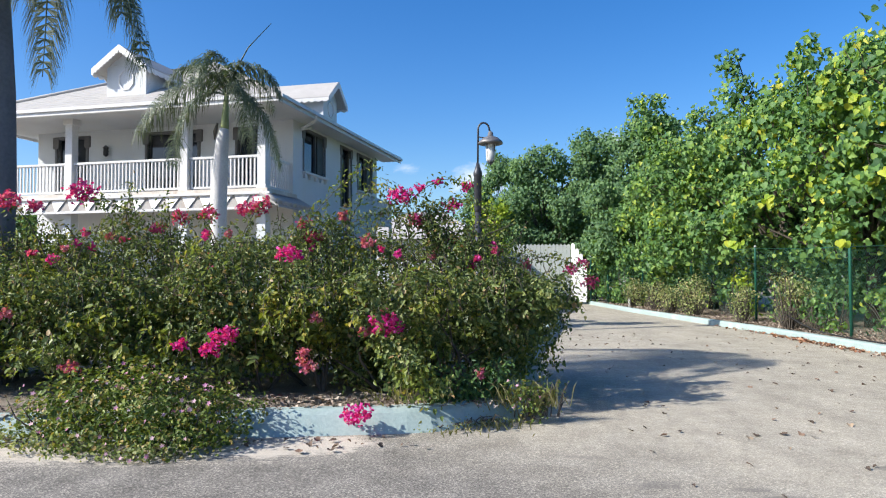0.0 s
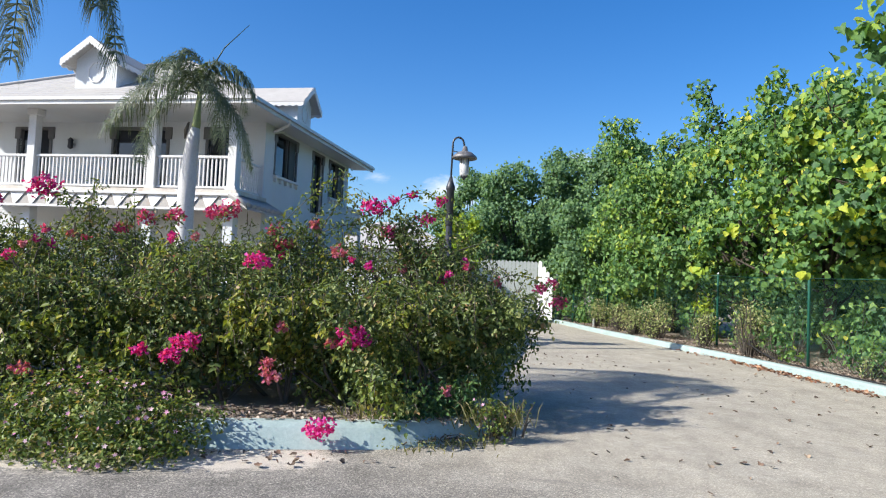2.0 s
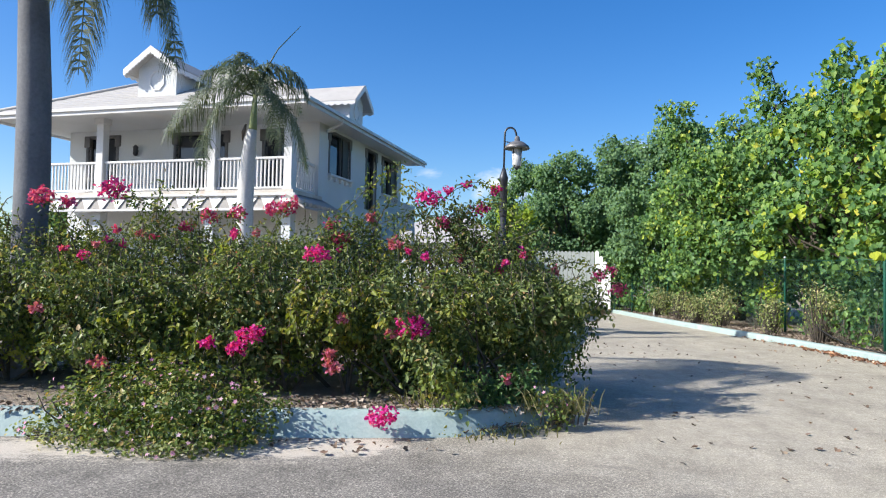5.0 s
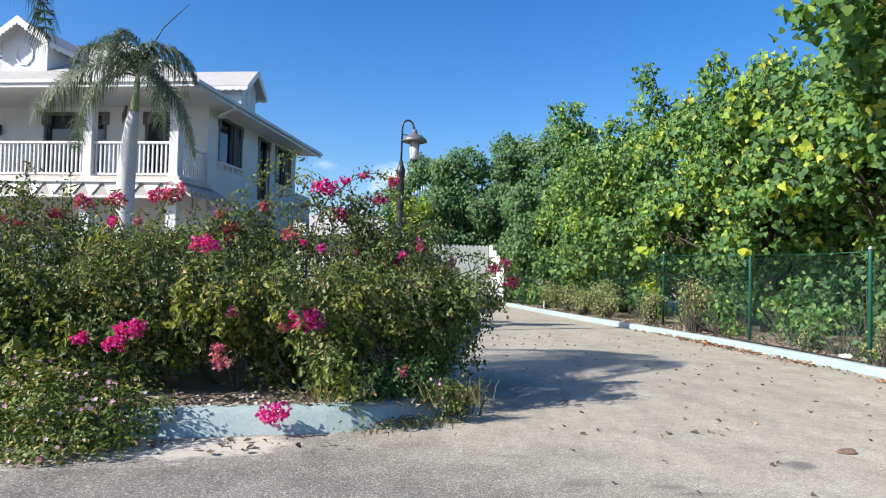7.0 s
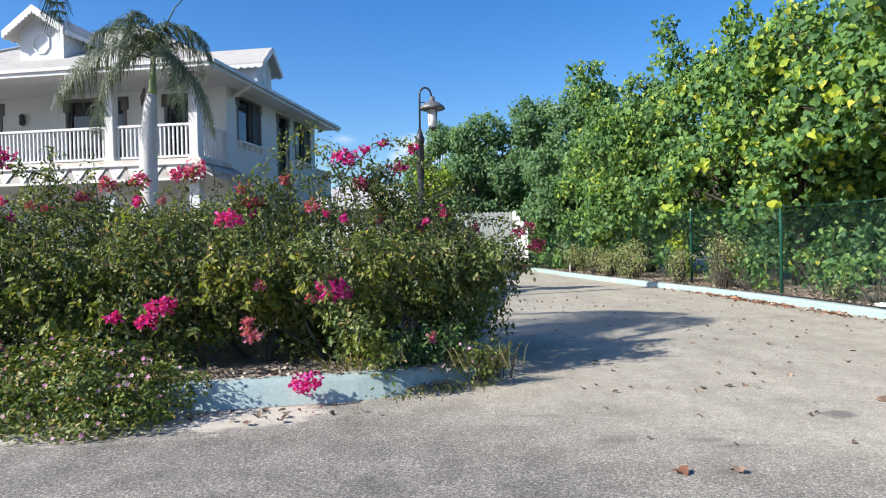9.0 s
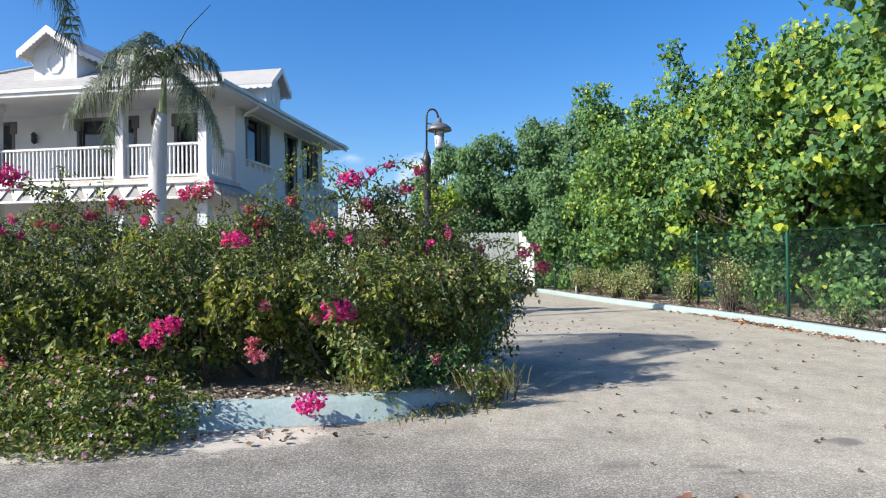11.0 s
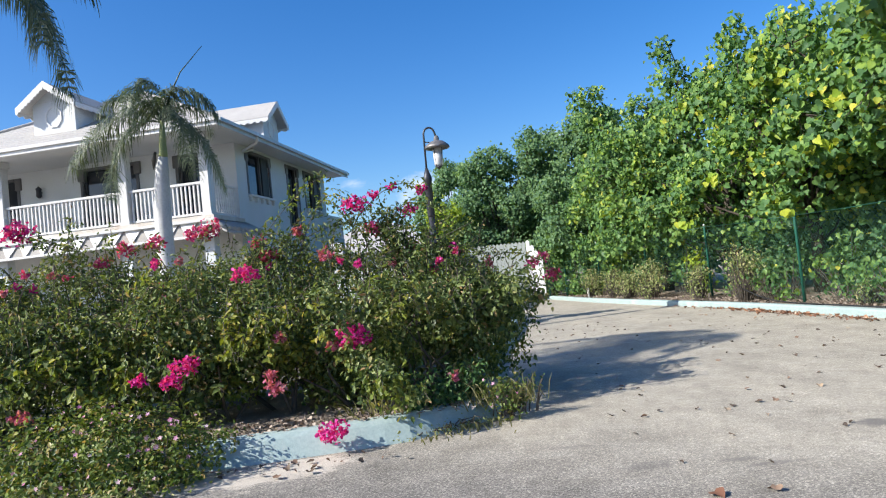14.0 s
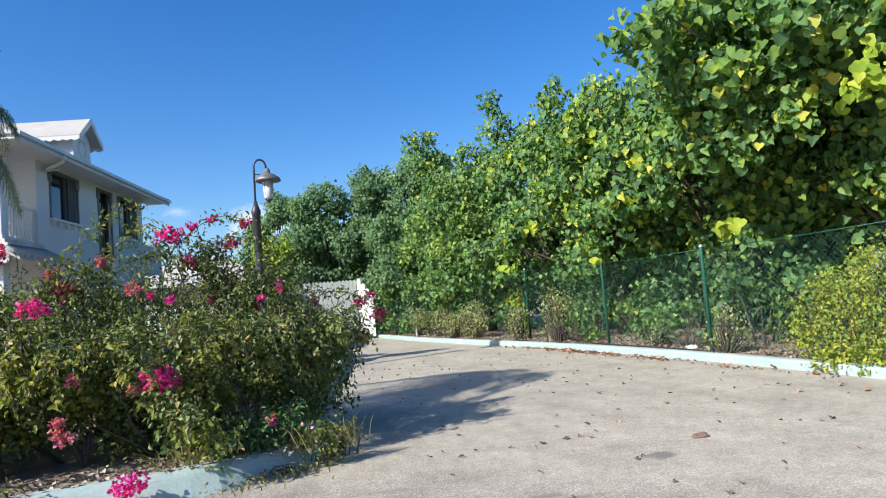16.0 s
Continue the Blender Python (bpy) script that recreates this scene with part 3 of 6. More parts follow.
part("rear_wall", boxes((HX0, -0.22, HY1 - 0.22, HY1, 0, 6.7)), M_WHITE, house)
part("left_wall", boxes((HX0, HX0 + 0.22, WALL_Y + 0.22, HY1 - 0.22, 0, 6.7)), M_WHITE, house)
# unseen floor and partitions, added to keep light out of the rooms
part("room_darkening_floor", boxes((HX0 + 0.22, -0.22, WALL_Y + 0.22, HY1 - 0.22, 3.5, 3.68)), M_SHUTTER, house)
part("room_darkening_wall", boxes((HX0 + 0.22, -0.22, 6.2, 6.32, 3.68, 6.4), (-3.4, -3.28, WALL_Y + 0.22, 6.2, 3.68, 6.4)), M_WHITE, house)
for span in ((HX0 - 0.85, 0.8, -0.75, WALL_Y), (0.003, 0.8, WALL_Y, HY1 + 0.75), (HX0 - 0.85, HX0 - 0.003, WALL_Y, HY1 + 0.75)):
    part("soffit", boxes((*span, CEIL, CEIL + 0.05)), M_WHITE, house)
part("deck", boxes((HX0 - 0.15, 0.15, -0.16, WALL_Y, 3.78, DECK)), M_RUST, house, "cream deck edge with rust stains")
part("deck_beam", boxes((HX0, 0.05, -0.1, 0.12, 3.46, 3.78), (-0.15, 0.05, 0.12, WALL_Y, 3.46, 3.78)), M_WHITE, house)

# hipped roof in courses of shingle
EX0, EX1, EY0, EY1, EZ = HX0 - 0.9, 0.85, -0.82, HY1 + 0.8, 6.51


def hip_roof():
    bm = bmesh.new()
    half = (EY1 - EY0) / 2
    courses, last = 22, None
    run = min(half, (EX1 - EX0) / 2)
    for i in range(courses):
        a, b = run * i / courses, run * (i + 1) / courses
        za, zb = EZ + a * SLOPE + 0.018, EZ + min(b, run) * SLOPE
        lo = [(EX0 + a, EY0 + a, za), (EX1 - a, EY0 + a, za), (EX1 - a, EY1 - a, za), (EX0 + a, EY1 - a, za)]
        b = min(b, run - 0.002)
        hi = [(EX0 + b, EY0 + b, zb), (EX1 - b, EY0 + b, zb), (EX1 - b, EY1 - b, zb), (EX0 + b, EY1 - b, zb)]
        lv, hv = [bm.verts.new(p) for p in lo], [bm.verts.new(p) for p in hi]
        uv = last or [bm.verts.new((x, y, z - 0.03)) for x, y, z in lo]
        for k in range(4):
            bm.faces.new((lv[k], lv[(k + 1) % 4], hv[(k + 1) % 4], hv[k]))
            bm.faces.new((uv[k], uv[(k + 1) % 4], lv[(k + 1) % 4], lv[k]))
        last = hv
    bmesh.ops.recalc_face_normals(bm, faces=bm.faces[:])
    return bm


roof = part("roof", hip_roof(), M_ROOF, house, "pale grey shingled hipped roof")
part("front_fascia", boxes((EX0, EX1, EY0 - 0.03, EY0, 6.31, 6.45), (EX0, EX1, EY0 - 0.09, EY0 - 0.03, 6.43, 6.525), (EX0, EX1, EY0, EY0 + 0.1, 6.31, 6.398)), M_TRIM, roof, "white double fascia board")
part("side_fascia", boxes((EX1, EX1 + 0.03, EY0, EY1, 6.31, 6.45), (EX1 + 0.03, EX1 + 0.12, EY0, EY1, 6.42, 6.52)), M_GUTTER, roof, "grey gutter and fascia")
part("left_fascia", boxes((EX0 - 0.03, EX0, EY0, EY1, 6.31, 6.51)), M_TRIM, roof)
ridge_bm = bmesh.new()
apex_run = min((EY1 - EY0) / 2, (EX1 - EX0) / 2)
for cx, cy, sx, sy in ((EX1, EY0, -1, 1), (EX0, EY0, 1, 1), (EX1, EY1, -1, -1)):
    tube(ridge_bm, [(cx, cy, EZ + 0.03), (cx + sx * apex_run, cy + sy * apex_run, EZ + apex_run * SLOPE + 0.03)], 0.07, 6)
part("hip_tiles", ridge_bm, M_ROOF, roof)


def dormer(at, turn, width, wall_h, peak_h, depth, name):
    """A gabled dormer: face, cheeks, gable roof with a scalloped bargeboard."""
    d = part(name, boxes((-width / 2, width / 2, 0, depth, -0.3, wall_h), bevel=0.01), M_WHITE, house, "white gabled dormer")
    d.matrix_local = pose(*at, 0, 0, turn)
    bm = bmesh.new()
    a, b, c = [bm.verts.new(p) for p in ((-width / 2, 0, wall_h), (width / 2, 0, wall_h), (0, 0, peak_h - 0.08))]
    a2, b2, c2 = [bm.verts.new(p) for p in ((-width / 2, depth, wall_h), (width / 2, depth, wall_h), (0, depth, peak_h - 0.08))]
    for f in ((a, b, c), (b2, a2, c2), (a, c, c2, a2), (b, b2, c2, c)):
        bm.faces.new(f)
    part("gable", bm, M_WHITE, d)
    reach, drop = width / 2 + 0.28, (peak_h - wall_h) / (width / 2) * (width / 2 + 0.28)
    bm = bmesh.new()
    for s in (-1, 1):
        v = [bm.verts.new(p) for p in ((0, -0.35, peak_h), (s * reach, -0.35, peak_h - drop), (s * reach, depth, peak_h - drop), (0, depth, peak_h),
                                       (0, -0.35, peak_h - 0.09), (s * reach, -0.35, peak_h - drop - 0.09), (s * reach, depth, peak_h - drop - 0.09), (0, depth, peak_h - 0.09))]
        for f in ((0, 1, 2, 3), (4, 7, 6, 5), (0, 4, 5, 1), (1, 5, 6, 2), (2, 6, 7, 3)):
            bm.faces.new([v[i] for i in f])
    bmesh.ops.recalc_face_normals(bm, faces=bm.faces[:])
    part("gable_roof", bm, M_ROOF, d, "pale roof of the dormer")
    # bargeboards with scallops cut below
    for s in (-1, 1):
        bm = bmesh.new()
        n = 9
        top, low = [], []
        for k in range(n * 4 + 1):
            q = k / (n * 4)
            x, z = s * reach * q, peak_h + 0.02 - drop * q
            top.append((x, z))
            low.append((x, z - 0.19 - 0.06 * abs(math.sin(q * n * math.pi))))
        for y0, y1 in ((-0.39, -0.352),):
            f = [[bm.verts.new((x, y, z)) for x, z in line] for y in (y0, y1) for line in (top, low)]
            for k in range(n * 4):
                bm.faces.new((f[0][k], f[0][k + 1], f[1][k + 1], f[1][k]))
                bm.faces.new((f[2][k], f[3][k], f[3][k + 1], f[2][k + 1]))
                bm.faces.new((f[1][k], f[1][k + 1], f[3][k + 1], f[3][k]))
        bmesh.ops.recalc_face_normals(bm, faces=bm.faces[:])
        part("bargeboard", bm, M_TRIM, d, "white scalloped bargeboard")
        # scalloped fringe along the eave
        bm = bmesh.new()
        n = 10
        pts = [(-0.35 + (depth * 0.75 + 0.35) * k / (n * 4), peak_h - drop - 0.05, peak_h - drop - 0.15 - 0.07 * abs(math.sin(k / 4 * math.pi))) for k in range(n * 4 + 1)]
        va = [[bm.verts.new((s * (reach + o), y, z)) for y, z, _ in pts] for o in (0.0, 0.025)]
        vb = [[bm.verts.new((s * (reach + o), y, z)) for y, _, z in pts] for o in (0.0, 0.025)]
        for k in range(n * 4):
            bm.faces.new((va[0][k], va[0][k + 1], vb[0][k + 1], vb[0][k]))
            bm.faces.new((va[1][k], vb[1][k], vb[1][k + 1], va[1][k + 1]))
            bm.faces.new((vb[0][k], vb[0][k + 1], vb[1][k + 1], vb[1][k]))
        bmesh.ops.recalc_face_normals(bm, faces=bm.faces[:])
        part("eave_fringe", bm, M_TRIM, d, "white scalloped eave fringe")
    # octagonal moulding on the face
    bm = bmesh.new()
    ring = []
    for rr, yy in ((0.36, -0.001), (0.36, -0.035), (0.31, -0.035), (0.31, -0.001)):
        ring.append([bm.verts.new((rr * 0.85 * math.cos(math.pi * (k + 0.5) / 4), yy, wall_h * 0.55 + rr * math.sin(math.pi * (k + 0.5) / 4))) for k in range(8)])
    for p, q in zip(ring, ring[1:]):
        for k in range(8):
            bm.faces.new((p[k], p[(k + 1) % 8], q[(k + 1) % 8], q[k]))
    bmesh.ops.recalc_face_normals(bm, faces=bm.faces[:])
    part("moulding", bm, M_TRIM, d)
    # scalloped skirt under the face
    bm = bmesh.new()
    for k in range(8):
        x0 = -width / 2 + width * k / 8
        lathe(bm, [(width / 17, -0.035), (width / 17, 0.0), (width / 30, 0.03)], 8, (x0 + width / 16, -0.02))
    part("sill_tiles", bm, M_ROOF, d)
    return d


dormer((-5.25, 0.4, 7.05), 0, 1.5, 1.13, 1.66, 3.2, "front_dormer")
dormer((-1.05, 7.35, 7.4), 90, 1.38, 1.22, 1.8, 3.4, "side_dormer")

# veranda columns, rails and balusters
for x in (-0.14, -2.82, -7.1, -10.0):
    bm = boxes((x - 0.14, x + 0.14, 0, 0.28, DECK, CEIL), (x - 0.17, x + 0.17, -0.03, 0.31, DECK, DECK + 0.12), (x - 0.19, x + 0.19, -0.05, 0.33, CEIL - 0.2, CEIL), bevel=0.012)
    part("column", bm, M_TRIM, house)
    part("lower_column", boxes((x - 0.16, x + 0.16, -0.02, 0.30, 0.1, 3.46), bevel=0.012), M_WHITE, house)
for x0, x1 in ((-9.86, -7.24), (-6.96, -2.96), (-2.68, -0.28)):
    part("handrail", boxes((x0, x1, 0.09, 0.19, 4.88, 4.96), bevel=0.012), M_TRIM, house)
    part("bottom_rail", boxes((x0, x1, 0.11, 0.17, 3.96, 4.03), bevel=0.01), M_TRIM, house)
part("handrail", boxes((-0.19, -0.09, 0.28, WALL_Y, 4.88, 4.96), bevel=0.012), M_TRIM, house)
part("bottom_rail", boxes((-0.17, -0.11, 0.28, WALL_Y, 3.96, 4.03), bevel=0.01), M_TRIM, house)
baluster = part("baluster", boxes((-0.022, 0.022, -0.022, 0.022, 4.03, 4.88)), M_TRIM, house)
spots = [(x, 0.14) for x0, x1 in ((-9.86, -7.24), (-6.96, -2.96), (-2.68, -0.28)) for x in np.arange(x0 + 0.08, x1 - 0.04, 0.135)]
spots += [(-0.14, y) for y in np.arange(0.38, WALL_Y - 0.04, 0.135)]
for i, (x, y) in enumerate(spots):
    b = baluster if i == 0 else new("baluster", baluster.data)
    b.parent = house
    b.location = (x, y, 0)

# skirt below the deck: a boarded band with hanging triangles, and a tiled strip on the side
part("skirt_band", boxes((HX0 - 0.2, 0.30, -0.36, -0.30, 3.24, 3.32), (HX0 - 0.2, 0.30, -0.30, -0.17, 3.70, 3.775), bevel=0.01), M_TRIM, house, "white lower trim board")
bm = bmesh.new()
v = [bm.verts.new(p) for p in ((HX0 - 0.2, -0.28, 3.28), (0.3, -0.28, 3.28), (0.3, -0.18, 3.70), (HX0 - 0.2, -0.18, 3.70), (HX0 - 0.2, -0.14, 3.28), (0.3, -0.14, 3.28))]
for f in ((0, 1, 2, 3), (0, 4, 5, 1), (1, 5, 2), (4, 0, 3)):
    bm.faces.new([v[i] for i in f])
part("skirt_board", bm, M_SHADEBOARD, house, "board behind the fretwork, recess shade in its grey-brown colour")
bm = bmesh.new()
tri = [bm.verts.new(p) for p in ((-0.27, -0.190, 3.70), (0.27, -0.190, 3.70), (0.02, -0.300, 3.31), (-0.02, -0.300, 3.31), (-0.27, -0.215, 3.70), (0.27, -0.215, 3.70), (0.02, -0.325, 3.31), (-0.02, -0.325, 3.31))]
for f in ((4, 7, 6, 5), (0, 1, 2, 3), (0, 3, 7, 4), (1, 5, 6, 2), (0, 4, 5, 1), (3, 2, 6, 7)):
    bm.faces.new([tri[i] for i in f])
tri_ob = part("fretwork_triangle", bm, M_TRIM, house, "white hanging triangle")
for i in range(17):
    t = tri_ob if i == 0 else new("fretwork_triangle", tri_ob.data)
    t.parent = house
    t.location = (0.0 - 0.60 * i - 0.05, 0, 0)
    if i:
        t["label"] = tri_ob["label"]
bm = bmesh.new()
v = [bm.verts.new(p) for p in ((0.0, -0.36, 3.74), (0.62, -0.36, 3.36), (0.62, 2.3, 3.36), (0.0, 2.3, 3.74), (0.0, -0.36, 3.66), (0.62, -0.36, 3.30), (0.62, 2.3, 3.30), (0.0, 2.3, 3.66))]
for f in ((0, 1, 2, 3), (4, 7, 6, 5), (0, 4, 5, 1), (1, 5, 6, 2), (2, 6, 7, 3)):
    bm.faces.new([v[i] for i in f])
skirt = part("side_skirt", bm, M_ROOF, house, "strip of pale roof tiles below the veranda")
for k in range(8):
    y = -0.25 + 0.32 * k
    part("roof_tile", tube(bmesh.new(), [(0.0, y, 3.77), (0.62, y, 3.41)], [0.075, 0.09], 7), M_ROOF, skirt)


def opening_front(x0, x1, leaves):
    """A grey-framed veranda door in the front wall with dark leaves behind."""
    x0, x1 = HX0 + x0, HX0 + x1
    d = part("door", boxes((x0 + 0.02, x1 - 0.02, WALL_Y + 0.12, WALL_Y + 0.15, DECK, 6.22)), M_PANE, house, "dark glazed veranda door")
    top = 6.24
    part("surround", boxes((x0 - 0.12, x0, WALL_Y - 0.03, WALL_Y + 0.12, DECK, top), (x1, x1 + 0.12, WALL_Y - 0.03, WALL_Y + 0.12, DECK, top),
                           (x0 - 0.2, x0 + 0.06, WALL_Y - 0.04, WALL_Y + 0.12, top - 0.42, top), (x1 - 0.06, x1 + 0.2, WALL_Y - 0.04, WALL_Y + 0.12, top - 0.42, top),
                           (x0 + 0.06, x1 - 0.06, WALL_Y - 0.04, WALL_Y + 0.12, top - 0.1, top), bevel=0.02), M_DARKFRAME, d, "dark grey moulded surround")
    for k in range(leaves + 1):
        x = x0 + (x1 - x0) * k / leaves
        part("stile", boxes((max(x0, x - 0.05), min(x1, x + 0.05), WALL_Y + 0.08, WALL_Y + 0.12, DECK, 6.12)), M_DARKFRAME, d)
    part("lock_rail", boxes((x0 + 0.05, x1 - 0.05, WALL_Y + 0.09, WALL_Y + 0.12, DECK, DECK + 0.25)), M_DARKFRAME, d)


opening_front(0.85, 2.05, 1)
opening_front(4.6, 6.55, 2)
opening_front(8.1, 9.1, 2)


def window_side(y0, y1, z0, z1, split, sill=True):
    y0, y1 = WALL_Y + 0.22 + y0, WALL_Y + 0.22 + y1
    w = part("window", boxes((-0.17, -0.15, y0, y1, z0, z1)), M_PANE, house, "dark window in the shaded side wall")
    part("window_frame", boxes((-0.15, -0.09, y0, y0 + 0.08, z0, z1), (-0.15, -0.09, y1 - 0.08, y1, z0, z1), (-0.15, -0.09, y0 + 0.08, y1 - 0.08, z1 - 0.08, z1), (-0.15, -0.09, y0 + 0.08, y1 - 0.08, z0, z0 + 0.06)), M_SHUTTER, w)
    part("surround", boxes((-0.05, 0.03, y0 - 0.1, y0, z0, z1), (-0.05, 0.03, y1, y1 + 0.1, z0, z1), (-0.05, 0.04, y0 - 0.16, y0 + 0.07, z1 - 0.38, z1), (-0.05, 0.04, y1 - 0.07, y1 + 0.16, z1 - 0.38, z1),
                           (-0.05, 0.04, y0 + 0.07, y1 - 0.07, z1 - 0.1, z1), bevel=0.02), M_DARKFRAME, w, "dark grey moulded surround")
    if split:
        part("mullion", boxes((-0.15, -0.08, y1 - 0.62, y1 - 0.54, z0, z1)), M_DARKFRAME, w)
        part("shutter", boxes((-0.08, -0.03, y1 - 0.54, y1 - 0.02, z0 + 0.05, z1 - 0.08), bevel=0.01), M_SHUTTER, w)
    if sill:
        part("window_sill", boxes((0, 0.14, y0 - 0.14, y1 + 0.14, z0 - 0.09, z0 - 0.01), *[(0, 0.1, y, y + 0.1, z0 - 0.24, z0 - 0.09) for y in np.linspace(y0 - 0.08, y1, 5)], bevel=0.012), M_TRIM, w, "white sill on small brackets")


window_side(0.6, 2.3, 4.8, 6.3, True)
window_side(3.95, 4.95, DECK, 6.3, False, False)
window_side(5.75, 7.4, 4.75, 6.3, True)
# rainwater pipe that bends from the gutter to the wall over the first side window
part("rain_pipe", tube(bmesh.new(), smooth_line([(0.9, 1.6, 6.42), (0.82, 1.75, 6.28), (0.4, 2.0, 6.2), (0.1, 2.25, 6.17), (0.08, 3.0, 6.36)], 0.12), 0.05, 8), M_TRIM, house, "white rainwater pipe below the eaves")
part("curtain", boxes(*[(-1.36 + 0.035 * k, -1.34 + 0.035 * k, WALL_Y + 0.155, WALL_Y + 0.17 + 0.02 * (k % 2), DECK, 6.1) for k in range(6)]), M_TRIM, house, "white curtain behind the glass door")
# wall lantern on the veranda
lan = part("wall_lantern", lathe(bmesh.new(), [(0.03, -0.16), (0.09, -0.1), (0.075, 0.12), (0.11, 0.14), (0.02, 0.24)], 8), M_LAMPMETAL, house, "small dark wall lantern")
lan.location = (-7.1, WALL_Y - 0.14, 5.6)
part("bracket", boxes((-0.02, 0.02, 0.0, 0.14, 0.02, 0.06)), M_LAMPMETAL, lan)
# rear landing with a white rail
part("rear_deck", boxes((-2.4, 0.0, HY1, HY1 + 2.2, 3.5, 3.66)), M_WHITE, house)
part("rear_post", boxes((-0.12, 0, HY1 + 2.08, HY1 + 2.2, 0, 3.5)), M_WHITE, house)
part("rear_handrail", boxes((-0.08, -0.02, HY1, HY1 + 2.2, 4.6, 4.68)), M_TRIM, house)
for y in np.arange(HY1 + 0.08, HY1 + 2.2, 0.15):
    part("rear_baluster", boxes((-0.07, -0.03, y, y + 0.04, 3.66, 4.6)), M_TRIM, house)


# ---- a far house behind the garden ----
far = empty("far_house", pose(-1.2, 42, 0, 0, 0, -10), "low white house with pale roof behind the garden", "house")
part("wall", boxes((-5, 3.2, 0, 7, 0, 3.4)), M_WHITE, far)
bm = bmesh.new()
v = [bm.verts.new(p) for p in ((-5.6, -0.6, 3.4), (3.8, -0.6, 3.4), (3.8, 7.6, 3.4), (-5.6, 7.6, 3.4), (-2, 3.5, 5.4), (0.4, 3.5, 5.4))]
for f in ((0, 1, 5, 4), (1, 2, 5), (2, 3, 4, 5), (3, 0, 4), (3, 2, 1, 0)):
    bm.faces.new([v[i] for i in f])
part("roof", bm, M_ROOF, far, "pale shingled roof")


# ---- white boarded gate and fence ----
def boarded(name, a, b, height, label, cat, base=0.1, fall=0.0, paint=None):
    a, b = Vector((*a, base)), Vector((*b, base))
    length = (b - a).length
    turn = math.degrees(math.atan2(b.y - a.y, b.x - a.x))
    g = empty(name, pose(*a, 0, 0, turn), label, cat)
    for z in (0.35, height - 0.5 - fall):
        part("rail", boxes((0, length, 0.02, 0.07, z, z + 0.1)), M_TRIM, g)
    n = int(length / 0.15)
    w = length / n
    bm = bmesh.new()
    out = [(0.004, 0), (w - 0.004, 0), (w - 0.004, height - 0.07), (w / 2, height), (0.004, height - 0.07)]
    f, k = [bm.verts.new((x, 0.0, z)) for x, z in out], [bm.verts.new((x, 0.02, z)) for x, z in out]
    bm.faces.new(f)
    bm.faces.new(k[::-1])
    for i in range(5):
        bm.faces.new((f[i], k[i], k[(i + 1) % 5], f[(i + 1) % 5]))
    bmesh.ops.recalc_face_normals(bm, faces=bm.faces[:])
    first = part("board", bm, paint or M_TRIM, g)
    for i in range(n):
        q = first if i == 0 else new("board", first.data)
        q.parent = g
        q.location = (w * i, 0.004 * (i % 2), 0)
        q.scale.z = 1 - fall / height * i / n
    return g


boarded("boarded_gate", (2.55, 28.0), (5.2, 27.9), 2.42, "white boarded gate with pointed board tops, tree shade in its colour", "gate", paint=M_GATE)
side_gate = empty("side_gate", pose(1.15, 28.0, 0.1), "slate-grey panel gate with a white top rail", "gate")
part("panel", boxes((0, 1.3, 0.0, 0.05, 0.1, 2.2), bevel=0.01), M_SLATE, side_gate)
part("top_rail", boxes((-0.05, 1.35, -0.03, 0.08, 2.2, 2.34), bevel=0.015), M_TRIM, side_gate, "white top rail")
for x in (-0.05, 1.3):
    part("post", boxes((x - 0.06, x + 0.06, -0.04, 0.08, -0.1, 2.2), bevel=0.01), M_SLATE, side_gate)
boarded("boarded_fence", (5.22, 27.88), (5.78, 27.45), 2.45, "bright white boarded panel with a sloping top beside the gate", "fence", 0.1, 0.9)


